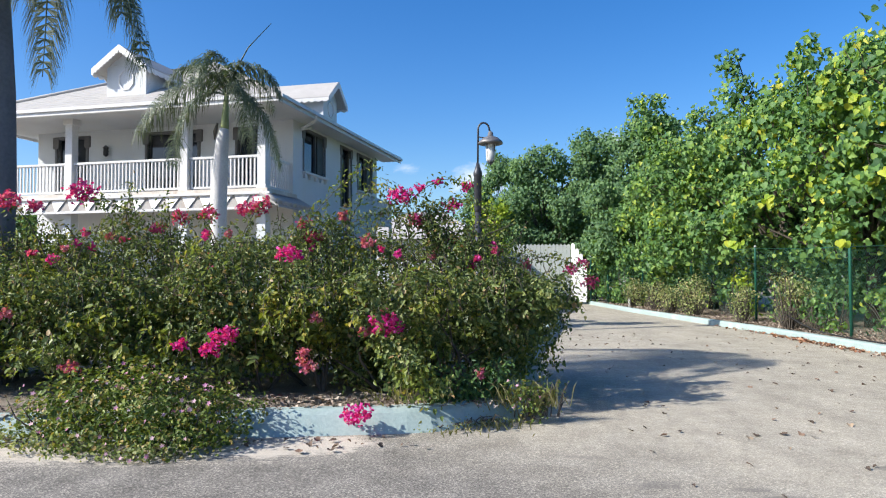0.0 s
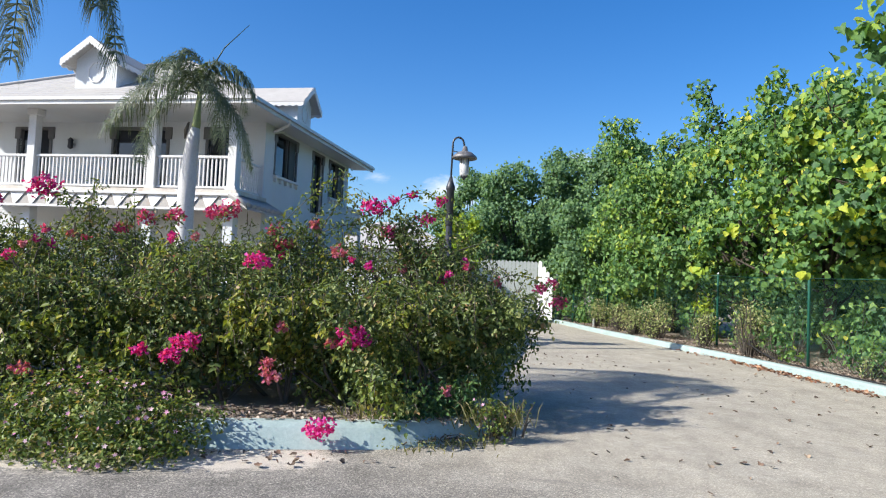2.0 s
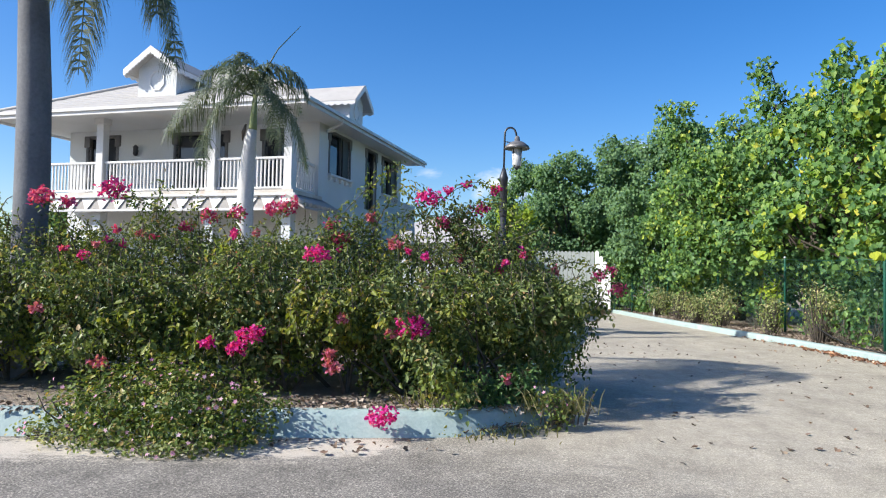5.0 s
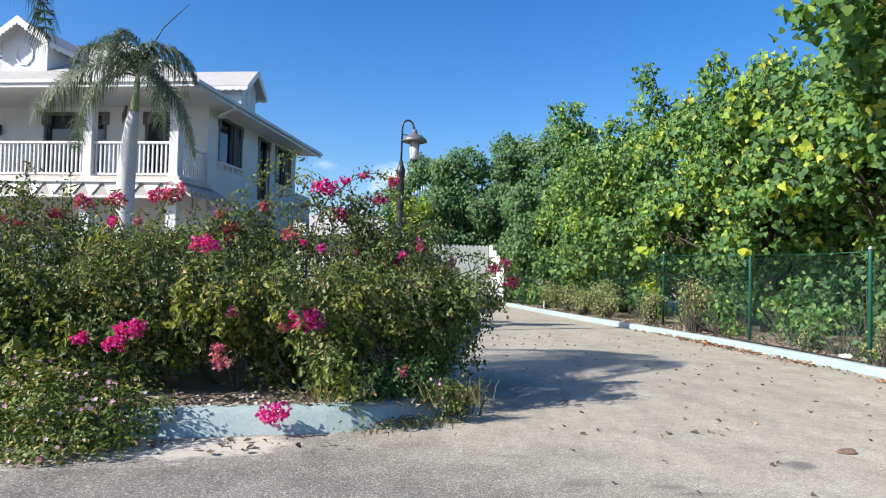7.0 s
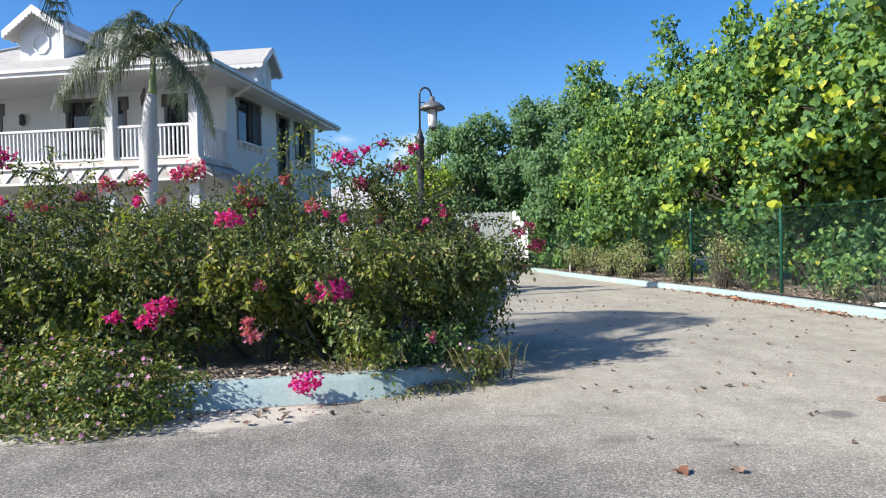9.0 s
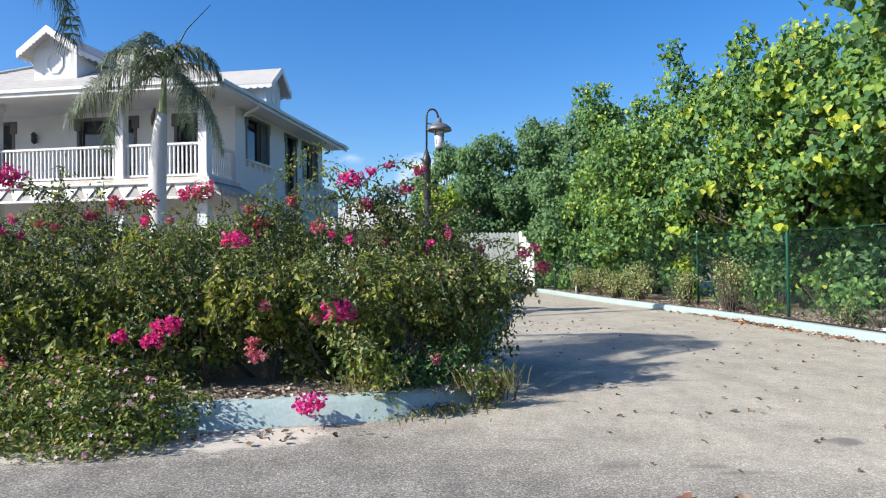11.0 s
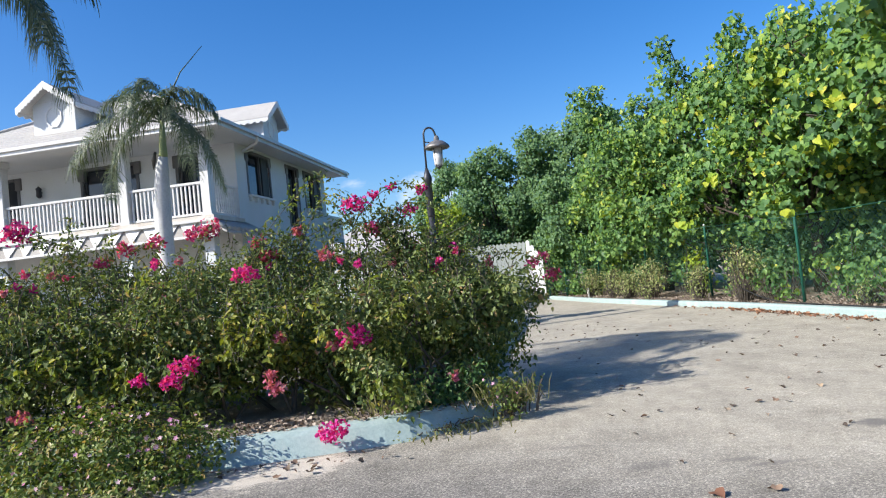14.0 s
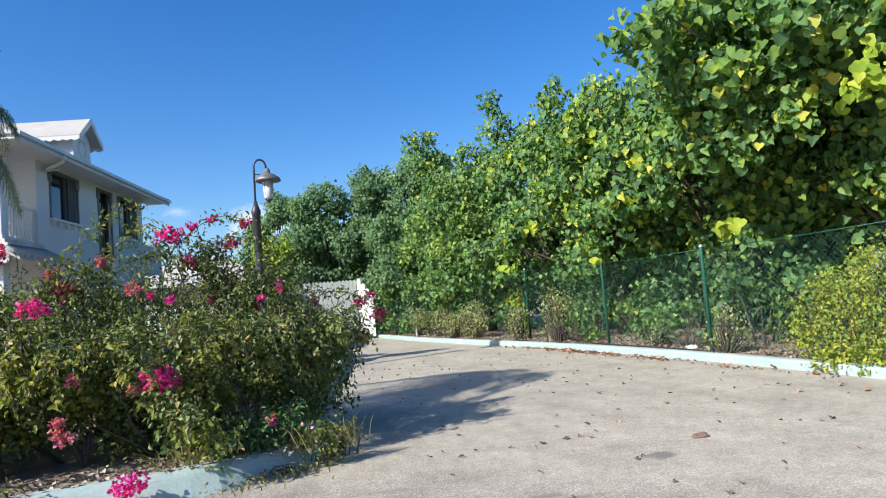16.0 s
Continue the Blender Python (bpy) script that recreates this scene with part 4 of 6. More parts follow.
# ---- street lamp ----
def street_lamp(x, y):
    lamp = empty("street_lamp", pose(x, y, 0.13, 0, 0, 0), "dark iron street lamp with a hooked arm and frosted lantern", "street lamp")
    part("pole", lathe(bmesh.new(), [(0.12, 0), (0.12, 0.3), (0.075, 0.4), (0.068, 2.6)], 16), M_LAMPMETAL, lamp)
    part("collar", lathe(bmesh.new(), [(0.068, 2.6), (0.085, 2.64), (0.088, 3.4), (0.1, 3.42), (0.1, 3.5), (0.075, 3.56), (0.03, 3.72)], 16), M_LAMPMETAL, lamp)
    arc = [(0, 0, 3.7), (0.01, 0, 4.46)] + [(0.135 - 0.125 * math.cos(a), 0, 4.48 + 0.15 * math.sin(a)) for a in np.linspace(0.1, math.pi - 0.25, 9)] + [(0.285, 0, 4.4)]
    part("arm", tube(bmesh.new(), arc, 0.022, 8), M_LAMPMETAL, lamp)
    part("brace", tube(bmesh.new(), [(0.01, 0, 4.31), (0.2, 0, 4.28)], 0.012, 6), M_LAMPMETAL, lamp)
    shade = part("shade", lathe(bmesh.new(), [(0.27, 4.14), (0.285, 4.15), (0.27, 4.2), (0.16, 4.29), (0.07, 4.32), (0.05, 4.42), (0.02, 4.44)], 24), M_LAMPCAP, lamp, "broad weathered metal shade")
    shade.location = (0.29, 0, 0)
    g = part("lantern_glass", lathe(bmesh.new(), [(0.075, 3.74), (0.1, 3.78), (0.115, 4.14)], 20), M_LAMPGLASS, lamp, "frosted white glass cylinder")
    g.location = (0.29, 0, 0)
    bm = bmesh.new()
    for k in range(4):
        a = math.pi / 4 + k * math.pi / 2
        tube(bm, [(0.085 * math.cos(a), 0.085 * math.sin(a), 3.73), (0.125 * math.cos(a), 0.125 * math.sin(a), 4.15)], 0.008, 5)
    lathe(bm, [(0.01, 3.66), (0.04, 3.70), (0.085, 3.735), (0.02, 3.745)], 14)
    c = part("cage", bm, M_LAMPMETAL, lamp)
    c.location = (0.29, 0, 0)
    return lamp


street_lamp(0.74, 15.0)


# ---- chain-link fence ----
FENCE = [(7.45, 5.4), (7.55, 9.27), (7.66, 12.6), (7.85, 16.9), (7.5, 20.4), (7.0, 23.8), (6.45, 26.6), (5.95, 27.5)]
fence = empty("chain_link_fence", pose(0, 0, 0), "green chain-link fence along the drive", "fence")
tops = [1.88, 1.86, 1.88, 1.98, 2.0, 2.0, 1.95, 1.95]
for (x, y), z in zip(FENCE, tops):
    p = part("post", lathe(bmesh.new(), [(0.03, 0.02), (0.03, z + 0.02), (0.024, z + 0.045)], 10), M_FENCE, fence)
    p.location = (x, y, 0)
    part("cap", lathe(bmesh.new(), [(0.034, z + 0.005), (0.034, z + 0.03), (0.012, z + 0.055)], 10), M_GUTTER, p)
for (a, b), (za, zb) in zip(zip(FENCE, FENCE[1:]), zip(tops, tops[1:])):
    part("top_wire", tube(bmesh.new(), [(*a, za - 0.03), ((a[0] + b[0]) / 2, (a[1] + b[1]) / 2, (za + zb) / 2 - 0.05), (*b, zb - 0.03)], 0.007, 5), M_FENCE, fence)


def chain_link():
    """Wires that zigzag down the fence, woven into diamonds."""
    bm = bmesh.new()
    pitch, r, bottom = 0.043, 0.0014, 0.2
    for (a, b), (za, zb) in zip(zip(FENCE, FENCE[1:]), zip(tops, tops[1:])):
        a, b = Vector((*a, 0)), Vector((*b, 0))
        if a.y > 20:
            pitch, r = 0.085, 0.0022
        d = (b - a).normalized()
        o = Vector((d.y, -d.x, 0))
        n = int((b - a).length / pitch)
        for i in range(n):
            q = a + d * (pitch * i)
            top = (za + zb) / 2 - 0.05
            rows = int((top - bottom) / pitch)
            prev = None
            for k in range(rows + 1):
                c = q + d * (pitch if (k + i) % 2 else 0) + Vector((0, 0, bottom + k * pitch))
                ring = [bm.verts.new(c + d * r), bm.verts.new(c + o * r), bm.verts.new(c - d * r)]
                if prev:
                    for s in range(3):
                        bm.faces.new((prev[s], prev[(s + 1) % 3], ring[(s + 1) % 3], ring[s]))
                prev = ring
    return bm


tagged(part("mesh_wire", chain_link(), M_WIRE, fence), kind="stuff")


# ---- palms ----
def frond_mesh(points, half, count, rng, droop=0.6, width=0.035):
    """A feather frond: rachis points, leaflets on both sides that hang."""
    bm = bmesh.new()
    line = smooth_line(points, 0.08)
    pts = [Vector(p) for p in line]
    n = len(pts)
    tube(bm, pts[:: max(1, n // 14)] + [pts[-1]], [0.024 * (1 - 0.85 * k / len(pts[:: max(1, n // 14)])) for k in range(len(pts[:: max(1, n // 14)]) + 1)], 5)
    for i in range(count):
        t = 0.10 + 0.90 * (i + rng.random() * 0.8) / count
        k = min(n - 2, int(t * (n - 1)))
        p, d = pts[k], (pts[k + 1] - pts[k]).normalized()
        side = d.cross(Vector((0, 0, 1)))
        side = side.normalized() if side.length > 0.15 else Vector((1, 0, 0))
        length = half * (0.35 + 0.65 * math.sin(math.pi * min(1, 0.12 + t * 0.86))) * rng.uniform(0.8, 1.1)
        for s in (-1, 1):
            out = (side * s * rng.uniform(0.5, 1.0) + d * rng.uniform(0.2, 0.9) + Vector((0, 0, rng.uniform(-0.25, 0.45))) + Vector(rng.normal(0, 0.15, 3))).normalized()
            a = p + out * length * 0.5
            b = p + out * length * 0.85 + Vector((0, 0, -droop * length * 0.55))
            c = b + out * length * 0.1 + Vector((0, 0, -droop * length * rng.uniform(0.3, 0.6)))
            w = d * width * 0.5
            v = [bm.verts.new(q) for q in (p - w * 0.5, p + w * 0.5, a + w, a - w, b + w * 0.7, b - w * 0.7, c)]
            bm.faces.new((v[0], v[1], v[2], v[3]))
            bm.faces.new((v[3], v[2], v[4], v[5]))
            bm.faces.new((v[5], v[4], v[6]))
    return bm


def arching(base, az, reach, rise, drop):
    """Rachis points of a frond that rises from the crown and arches over."""
    c, s = math.cos(az), math.sin(az)
    return [tuple(np.array(base) + np.array((c * reach * u, s * reach * u, rise * math.sin(math.pi * min(u * 1.15, 1.0)) - drop * u**2.2))) for u in (0, 0.15, 0.35, 0.6, 0.82, 1.0)]


def garden_palm():
    rng = np.random.default_rng(21)
    palm = empty("palm_tree", pose(-5.28, 15.5, 0.13), "grey-trunked palm with drooping feathery crown", "palm tree")
    part("trunk", tube(bmesh.new(), [(0, 0, 0), (0, 0, 0.6), (-0.02, 0, 2.0), (-0.03, 0, 3.0), (0.0, 0, 3.8), (0.05, 0, 4.35), (0.09, 0, 4.62)], [0.25, 0.21, 0.19, 0.19, 0.175, 0.14, 0.1], 18), M_GREYTRUNK, palm)
    part("crownshaft", tube(bmesh.new(), [(0.09, 0, 4.6), (0.1, 0, 4.7), (0.11, 0, 5.0), (0.14, 0, 5.5)], [0.098, 0.095, 0.075, 0.05], 12), M_SHAFT, palm, "green crownshaft")
    part("dead_sheath", tube(bmesh.new(), [(-0.06, -0.03, 4.75), (-0.11, -0.04, 4.55), (-0.13, -0.04, 4.35)], [0.02, 0.05, 0.012], 7), M_BARK, palm, "withered brown sheath")
    top = np.array((0.14, 0.0, 5.42))
    shaped = [  # rachis of each frond as steps out, across and up; hang of the leaflets, their length, their number
        ([(-0.45, 0.1, 0.30), (-1.1, 0.2, 0.22), (-1.75, 0.25, -0.25), (-2.25, 0.3, -0.85)], 1.0, 0.56, 170),
        ([(-0.35, -0.15, 0.02), (-0.75, -0.25, -0.30), (-1.05, -0.3, -0.95), (-1.15, -0.3, -1.75)], 1.0, 0.40, 150),
        ([(-0.25, 0.3, 0.50), (-0.55, 0.6, 0.72), (-0.85, 0.85, 0.60), (-1.1, 1.0, 0.25)], 0.8, 0.42, 90),
        ([(-0.3, -0.1, 0.45), (-0.7, -0.2, 0.60), (-1.0, -0.3, 0.50), (-1.3, -0.35, 0.15)], 0.9, 0.42, 70),
        ([(-0.12, -0.3, 0.40), (-0.25, -0.6, 0.65), (-0.35, -0.9, 0.45), (-0.4, -1.1, -0.1)], 0.8, 0.42, 130),
        ([(0.32, 0.05, 0.50), (0.68, 0.1, 0.66), (1.02, 0.1, 0.45), (1.24, 0.1, 0.0)], 1.0, 0.44, 130),
        ([(0.25, 0.4, 0.42), (0.5, 0.7, 0.52), (0.72, 0.9, 0.25), (0.85, 1.0, -0.2)], 0.9, 0.42, 70),
        ([(0.35, -0.1, 0.05), (0.78, -0.2, -0.35), (1.14, -0.25, -1.0), (1.36, -0.25, -1.75)], 1.0, 0.42, 210),
        ([(0.25, -0.3, 0.15), (0.5, -0.6, 0.0), (0.68, -0.75, -0.6), (0.75, -0.8, -1.2)], 1.0, 0.42, 90),
        ([(0.15, 0.3, 0.15), (0.3, 0.65, -0.1), (0.4, 0.8, -0.7), (0.45, 0.8, -1.2)], 1.0, 0.42, 60),
        ([(0.05, 0.05, 0.4), (-0.08, 0.1, 0.78), (-0.3, 0.15, 1.02), (-0.62, 0.2, 0.98)], 0.4, 0.42, 150),
        ([(0.1, -0.05, 0.4), (0.22, -0.1, 0.65), (0.42, -0.15, 0.72), (0.62, -0.2, 0.55)], 0.5, 0.36, 120)]
    for steps, hang, long, count in shaped:
        part("frond", frond_mesh([tuple(top)] + [tuple(top + np.array(q)) for q in steps], long, count, rng, hang, 0.019), M_FROND, palm)
    part("spear_leaf", tube(bmesh.new(), [(0.14, 0, 5.4), (0.32, 0, 5.95), (0.64, 0, 6.55), (1.18, 0, 7.12)], [0.027, 0.022, 0.015, 0.007], 6), M_FROND, palm, "thin unopened spear leaf")


def royal_palm():
    rng = np.random.default_rng(8)
    palm = empty("palm_tree", pose(-5.1, 7.5, 0.13), "tall palm with a thick smooth grey trunk", "palm tree")
    part("trunk", tube(bmesh.new(), [(0, 0, -0.2), (0, 0, 0.5), (-0.01, 0, 1.4), (0.0, 0, 2.2), (-0.02, 0, 3.3), (-0.08, 0, 4.4), (-0.11, 0, 5.15)], [0.26, 0.21, 0.178, 0.186, 0.178, 0.16, 0.12], 20), M_SHADETRUNK, palm)
    part("crownshaft", tube(bmesh.new(), [(-0.11, 0, 5.1), (-0.12, 0, 5.4), (-0.12, 0, 6.05)], [0.135, 0.125, 0.055], 14), M_SHAFT, palm, "green crownshaft")
    base = (-0.12, 0, 5.95)
    shaped = [
        [base, (0.25, 0, 6.15), (0.48, -0.05, 5.65), (0.56, -0.05, 4.9), (0.55, -0.05, 4.2), (0.52, -0.05, 3.5)],
        [base, (0.2, -0.2, 6.1), (0.4, -0.3, 5.6), (0.45, -0.3, 4.9), (0.44, -0.3, 4.3)],
        [base, (0.4, 0.1, 6.15), (0.9, 0.1, 5.75), (1.25, 0.1, 5.0), (1.5, 0.1, 4.3), (1.62, 0.1, 3.6)],
        [base, (0.4, -0.1, 6.2), (0.85, -0.15, 5.9), (1.25, -0.2, 5.3), (1.45, -0.2, 4.6), (1.5, -0.2, 4.1)],
        [base, (-0.3, -0.1, 6.1), (-0.58, -0.15, 5.7), (-0.62, -0.15, 5.0), (-0.58, -0.15, 4.3)],
        [base, (-0.1, -0.4, 6.2), (-0.15, -0.85, 5.95), (-0.25, -1.25, 5.3), (-0.3, -1.4, 4.9)],
    ]
    for pts in shaped:
        part("frond", frond_mesh(pts, 0.38, 260, rng, 1.5, 0.02), M_FROND, palm)
    for k in range(9):
        az = k * 2.399 + 1.0
        pts = arching(base, az, rng.uniform(1.6, 2.1), rng.uniform(0.8, 1.2), rng.uniform(0.3, 1.0))
        part("frond", frond_mesh(pts, 0.5, 110, rng, 0.8, 0.026), M_FROND, palm)


garden_palm()
royal_palm()


# ---- bougainvillea hedge ----
def shoots(bm, starts, ways, lengths, rng, r=0.006):
    """Thin twigs from the starts; gives back places along them."""
    spots, outs = [], []
    for p, w, ln in zip(starts, ways, lengths):
        w = Vector(w) + Vector(rng.normal(0, 0.25, 3))
        w.normalize()
        side = Vector(rng.normal(0, 1, 3))
        a = Vector(p)
        b, c = a + w * ln * 0.5, a + w * ln + side * ln * 0.12 + Vector((0, 0, -0.15 * ln))
        tube(bm, [a, b, c], [r, r * 0.8, r * 0.4], 4, False)
        for u in np.linspace(0.15, 1, max(3, int(ln / 0.035))):
            q = a.lerp(b, u * 2) if u < 0.5 else b.lerp(c, u * 2 - 1)
            spots.append(q)
            outs.append(w * 0.5 + Vector(rng.normal(0, 1, 3)))
    return np.array(spots), np.array(outs)


def sprays(bm, starts, ways, rng, long=(0.16, 0.42), r=0.005):
    """Arching side shoots that hang at the tip; gives back leaf places, facings and sizes along them."""
    spots, outs, sizes = [], [], []
    for p, w in zip(starts, ways):
        ln = rng.uniform(*long)
        w = Vector((w[0] + rng.normal(0, 0.45), w[1] * 0.8 + rng.normal(0, 0.15), 0.35 + rng.normal(0, 0.3))).normalized()
        a = Vector(p) - w * 0.06
        b = a + w * ln * 0.55
        c = b + Vector((w.x, w.y, 0)) * ln * 0.3 + Vector((0, 0, -ln * rng.uniform(0.2, 0.75)))
        tube(bm, [a, b, c], [r, r * 0.8, r * 0.4], 4, False)
        big = rng.uniform(0.75, 1.2) * (1.15 if p[2] < 0.95 else 0.9 if p[2] < 1.3 else 0.72)
        for u in np.linspace(0.1, 1, max(4, int(ln / 0.024))):
            q = a.lerp(b, u * 2) if u < 0.5 else b.lerp(c, u * 2 - 1)
            spots.append(q + Vector(rng.normal(0, 0.018, 3)))
            outs.append(Vector((rng.normal(-0.25, 0.4), rng.normal(-0.55, 0.35), rng.normal(0.75, 0.35))))
            sizes.append(big * rng.uniform(0.05, 0.085) * (1.0 if u < 0.75 else 0.72))
    return np.array(spots), np.array(outs), np.array(sizes)


def bougainvillea(x0, x1, top, label, seed, front=0.0, dense=600):
    rng = np.random.default_rng(seed)
    shrub = empty("bougainvillea", pose((x0 + x1) / 2, 7.2, 0.15), label, "shrub", "bougainvillea hedge")
    off = np.array([(x0 + x1) / 2, 7.2, 0.15])
    end = front < -0.1
    blobs = []
    for x in np.arange(x0 + 0.3, x1, 0.5):
        j = rng.uniform(-0.12, 0.12, 6)
        if not end:
            for zz in (0.62, 0.98, 1.3):
                q = rng.uniform(-0.17, 0.17, 4)
                blobs.append((x + q[0], 6.86 + q[1] - front, zz + q[2] * 0.8, 0.34 + q[3] * 0.7, 0.44 + j[4], 0.27 + j[5] * 0.5))
        else:  # the face turns away towards the drive
            u = max(0.0, x + 0.35)
            yc, shelf = 6.42 + 0.92 * min(u, 0.7) + 0.2 * max(0.0, u - 0.7), 6.42 + 0.60 * u
            for zz, back in ((0.40, 0.34), (0.68, 0.30), (0.96, 0.08), (1.22, -0.04)):
                q = rng.uniform(-0.13, 0.13, 4)
                blobs.append((x + q[0], (shelf if zz > 1 else yc) + q[1] * 0.7 + back, zz + q[2] * 0.6, 0.33, 0.34 + q[3] * 0.5, 0.23))
        blobs.append((x + j[2], 7.2 - max(front, -0.15), 1.0, 0.5, 0.5, 0.5))
        blobs.append((x + j[3], 7.5 + j[4], top - 0.48 + j[0], 0.62 + j[1], 0.72 + j[2], 0.46 + j[5]))
        blobs.append((x + j[1], 8.3 + j[0], 1.15 + j[2], 0.6, 0.6, 0.7))
        if rng.random() < 0.4 and not end:
            blobs.append((x + j[5], 6.95 - front + j[0], 0.45, 0.34, 0.4, 0.26))
    if x1 > 1:  # rounded flank towards the drive, drawn in at the foot
        blobs += [(0.62, 7.35, 0.5, 0.32, 0.4, 0.36), (0.72, 7.7, 0.55, 0.4, 0.6, 0.4), (0.95, 8.4, 0.7, 0.45, 0.6, 0.5), (1.02, 7.1, 1.1, 0.32, 0.5, 0.26), (0.45, 7.3, 0.42, 0.3, 0.3, 0.26), (0.75, 6.95, 0.9, 0.24, 0.28, 0.22), (0.95, 7.6, 0.95, 0.4, 0.5, 0.3), (1.08, 6.75, 1.22, 0.22, 0.3, 0.18)]
    if end and x1 < 1:
        blobs += [(x, 7.45, 0.5, 0.36, 0.34, 0.36) for x in (-1.0, -0.7, -0.4, -0.1, 0.15)]
        blobs += [(-0.30, 5.84, 0.52, 0.2, 0.16, 0.18), (-0.12, 5.84, 0.40, 0.2, 0.15, 0.2), (-0.45, 6.0, 0.72, 0.24, 0.2, 0.2)]
    place, out = blob_points(blobs, dense, rng, 0.15, 0.06, 6, 0.68, 3.1, -0.16)
    # the shaded far side is closed
    far_side = [(x, y, z, 0.46, 0.3, 0.36) for x in np.arange(x0 + 0.2, x1, 0.42) for y, z in ((8.0, 0.45), (8.05, 0.95), (7.95, min(1.4, top - 0.4)))]
    p2, o2 = blob_points(far_side, 330, rng, 0.12, 0.06, 5, 0.6)
    place, out = np.concatenate([place, p2]), np.concatenate([out, o2])
    low = place[:, 2] > 0.12
    place, out = place[low], out[low]
    bm = bmesh.new()
    # fresh shoots that stand out of the outline
    top_i = np.flatnonzero(out[:, 2] > 0.35)
    pick = rng.choice(top_i, min(len(top_i), int((x1 - x0) * 75)), replace=False)
    sp, so = shoots(bm, place[pick] - off, out[pick] * 0.7 + np.array([0, 0, 0.5]), rng.uniform(0.1, 0.4, len(pick)), rng)
    # leafy side shoots in loose layers down the front and the flank
    face = np.flatnonzero(((out[:, 1] < -0.25) | (out[:, 0] > 0.6 if x1 > 1 else out[:, 1] < -0.25)) & (place[:, 2] > 0.28) & (place[:, 1] < 7.4))
    face = face[[noise.noise(Vector(place[i] * 2.2) + Vector((5, 0, 0))) > (-0.12 if not end else -0.05 if place[i][2] > 0.92 else 0.24) for i in face]]
    pick = rng.choice(face, min(len(face), int((x1 - x0) * (150 if not end else 110))), replace=False)
    sp2, so2, ss2 = sprays(bm, place[pick] - off, out[pick], rng)
    # a stretch of yellowing shoots near the middle of the hedge
    turn = [i for i in face if -1.8 < place[i][0] < -0.75 and 0.45 < place[i][2] < 1.4]
    if len(turn) > 20:
        pick = rng.choice(turn, 50 if x0 < -2 else 20, replace=False)
        yp, yo, ys = sprays(bm, place[pick] - off + np.array([0, -0.04, 0]), out[pick], rng)
        part("yellowing_foliage", leaf_mesh("yellowing_foliage", OVAL, yp, yo, ys, rng, 0.8, 0.6), M_YELLOWING, shrub, "yellow-green fresh leaves")
    # bare stems in the shade below
    for x in np.arange(x0 + 0.2, min(x1, 0.75), 0.3):
        b = Vector((x + rng.uniform(-0.1, 0.1), 7.0 + rng.uniform(-0.25, 0.5), 0.1)) - Vector(off)
        for _ in range(3):
            e = b + Vector((rng.uniform(-0.5, 0.5 if x < 0.2 else -0.1), rng.uniform(-0.6, 0.4), rng.uniform(0.4, 1.1)))
            m = b.lerp(e, 0.5) + Vector(rng.normal(0, 0.06, 3))
            tube(bm, [b, m, e], [0.022, 0.015, 0.006], 5, False)
    part("branchwork", bm, M_TWIG, shrub, "thin grey-brown stems")["kind"] = "stuff"
    P = np.concatenate([place - off, sp, sp2])
    O = np.concatenate([out + np.array([0, -0.1, 0.35]), so, so2])
    size = np.concatenate([rng.uniform(0.034, 0.07, len(place)), rng.uniform(0.03, 0.055, len(sp)), ss2])
    # small narrow leaves on the crest, broader ones down the face
    crest = (P[:, 2] + off[2] > 1.22 + 0.12 * rng.normal(0, 1, len(P))) | (np.arange(len(P)) % 5 == 0)
    part("crest_foliage", leaf_mesh("crest_foliage", LANCE, P[crest], O[crest], size[crest], rng, 0.35, 0.75), M_HEDGE, shrub)
    part("foliage", leaf_mesh("foliage", OVAL, P[~crest], O[~crest], size[~crest], rng, 0.7, 0.62), M_HEDGE, shrub)
    return shrub, off


SHRUBS = []
for i, (x0, x1, top, text) in enumerate([
        (-10.6, -8.4, 2.0, "leafy bougainvillea at the far end of the bed"),
        (-8.4, -6.2, 2.0, "leafy bougainvillea beside the tall palm"),
        (-6.2, -4.4, 1.98, "dense bougainvillea with rose-pink bracts beside the palm"),
        (-4.4, -2.7, 1.92, "dense green bougainvillea with pink bracts"),
        (-2.7, -1.1, 1.86, "bougainvillea with yellowing leaves and magenta bracts"),
        (-1.1, 0.35, 1.72, "dark green bougainvillea with magenta bracts"),
        (0.35, 1.15, 1.42, "rounded end bush of the bougainvillea hedge")]):
    SHRUBS.append((x0, x1, *bougainvillea(x0, x1, top, text, 40 + i, (0, 0, 0, 0, 0.1, -0.22, -0.28)[i])))


def shrub_at(x):
    return next(((s, o) for a, b, s, o in SHRUBS if a <= x < b), SHRUBS[-1][2:])


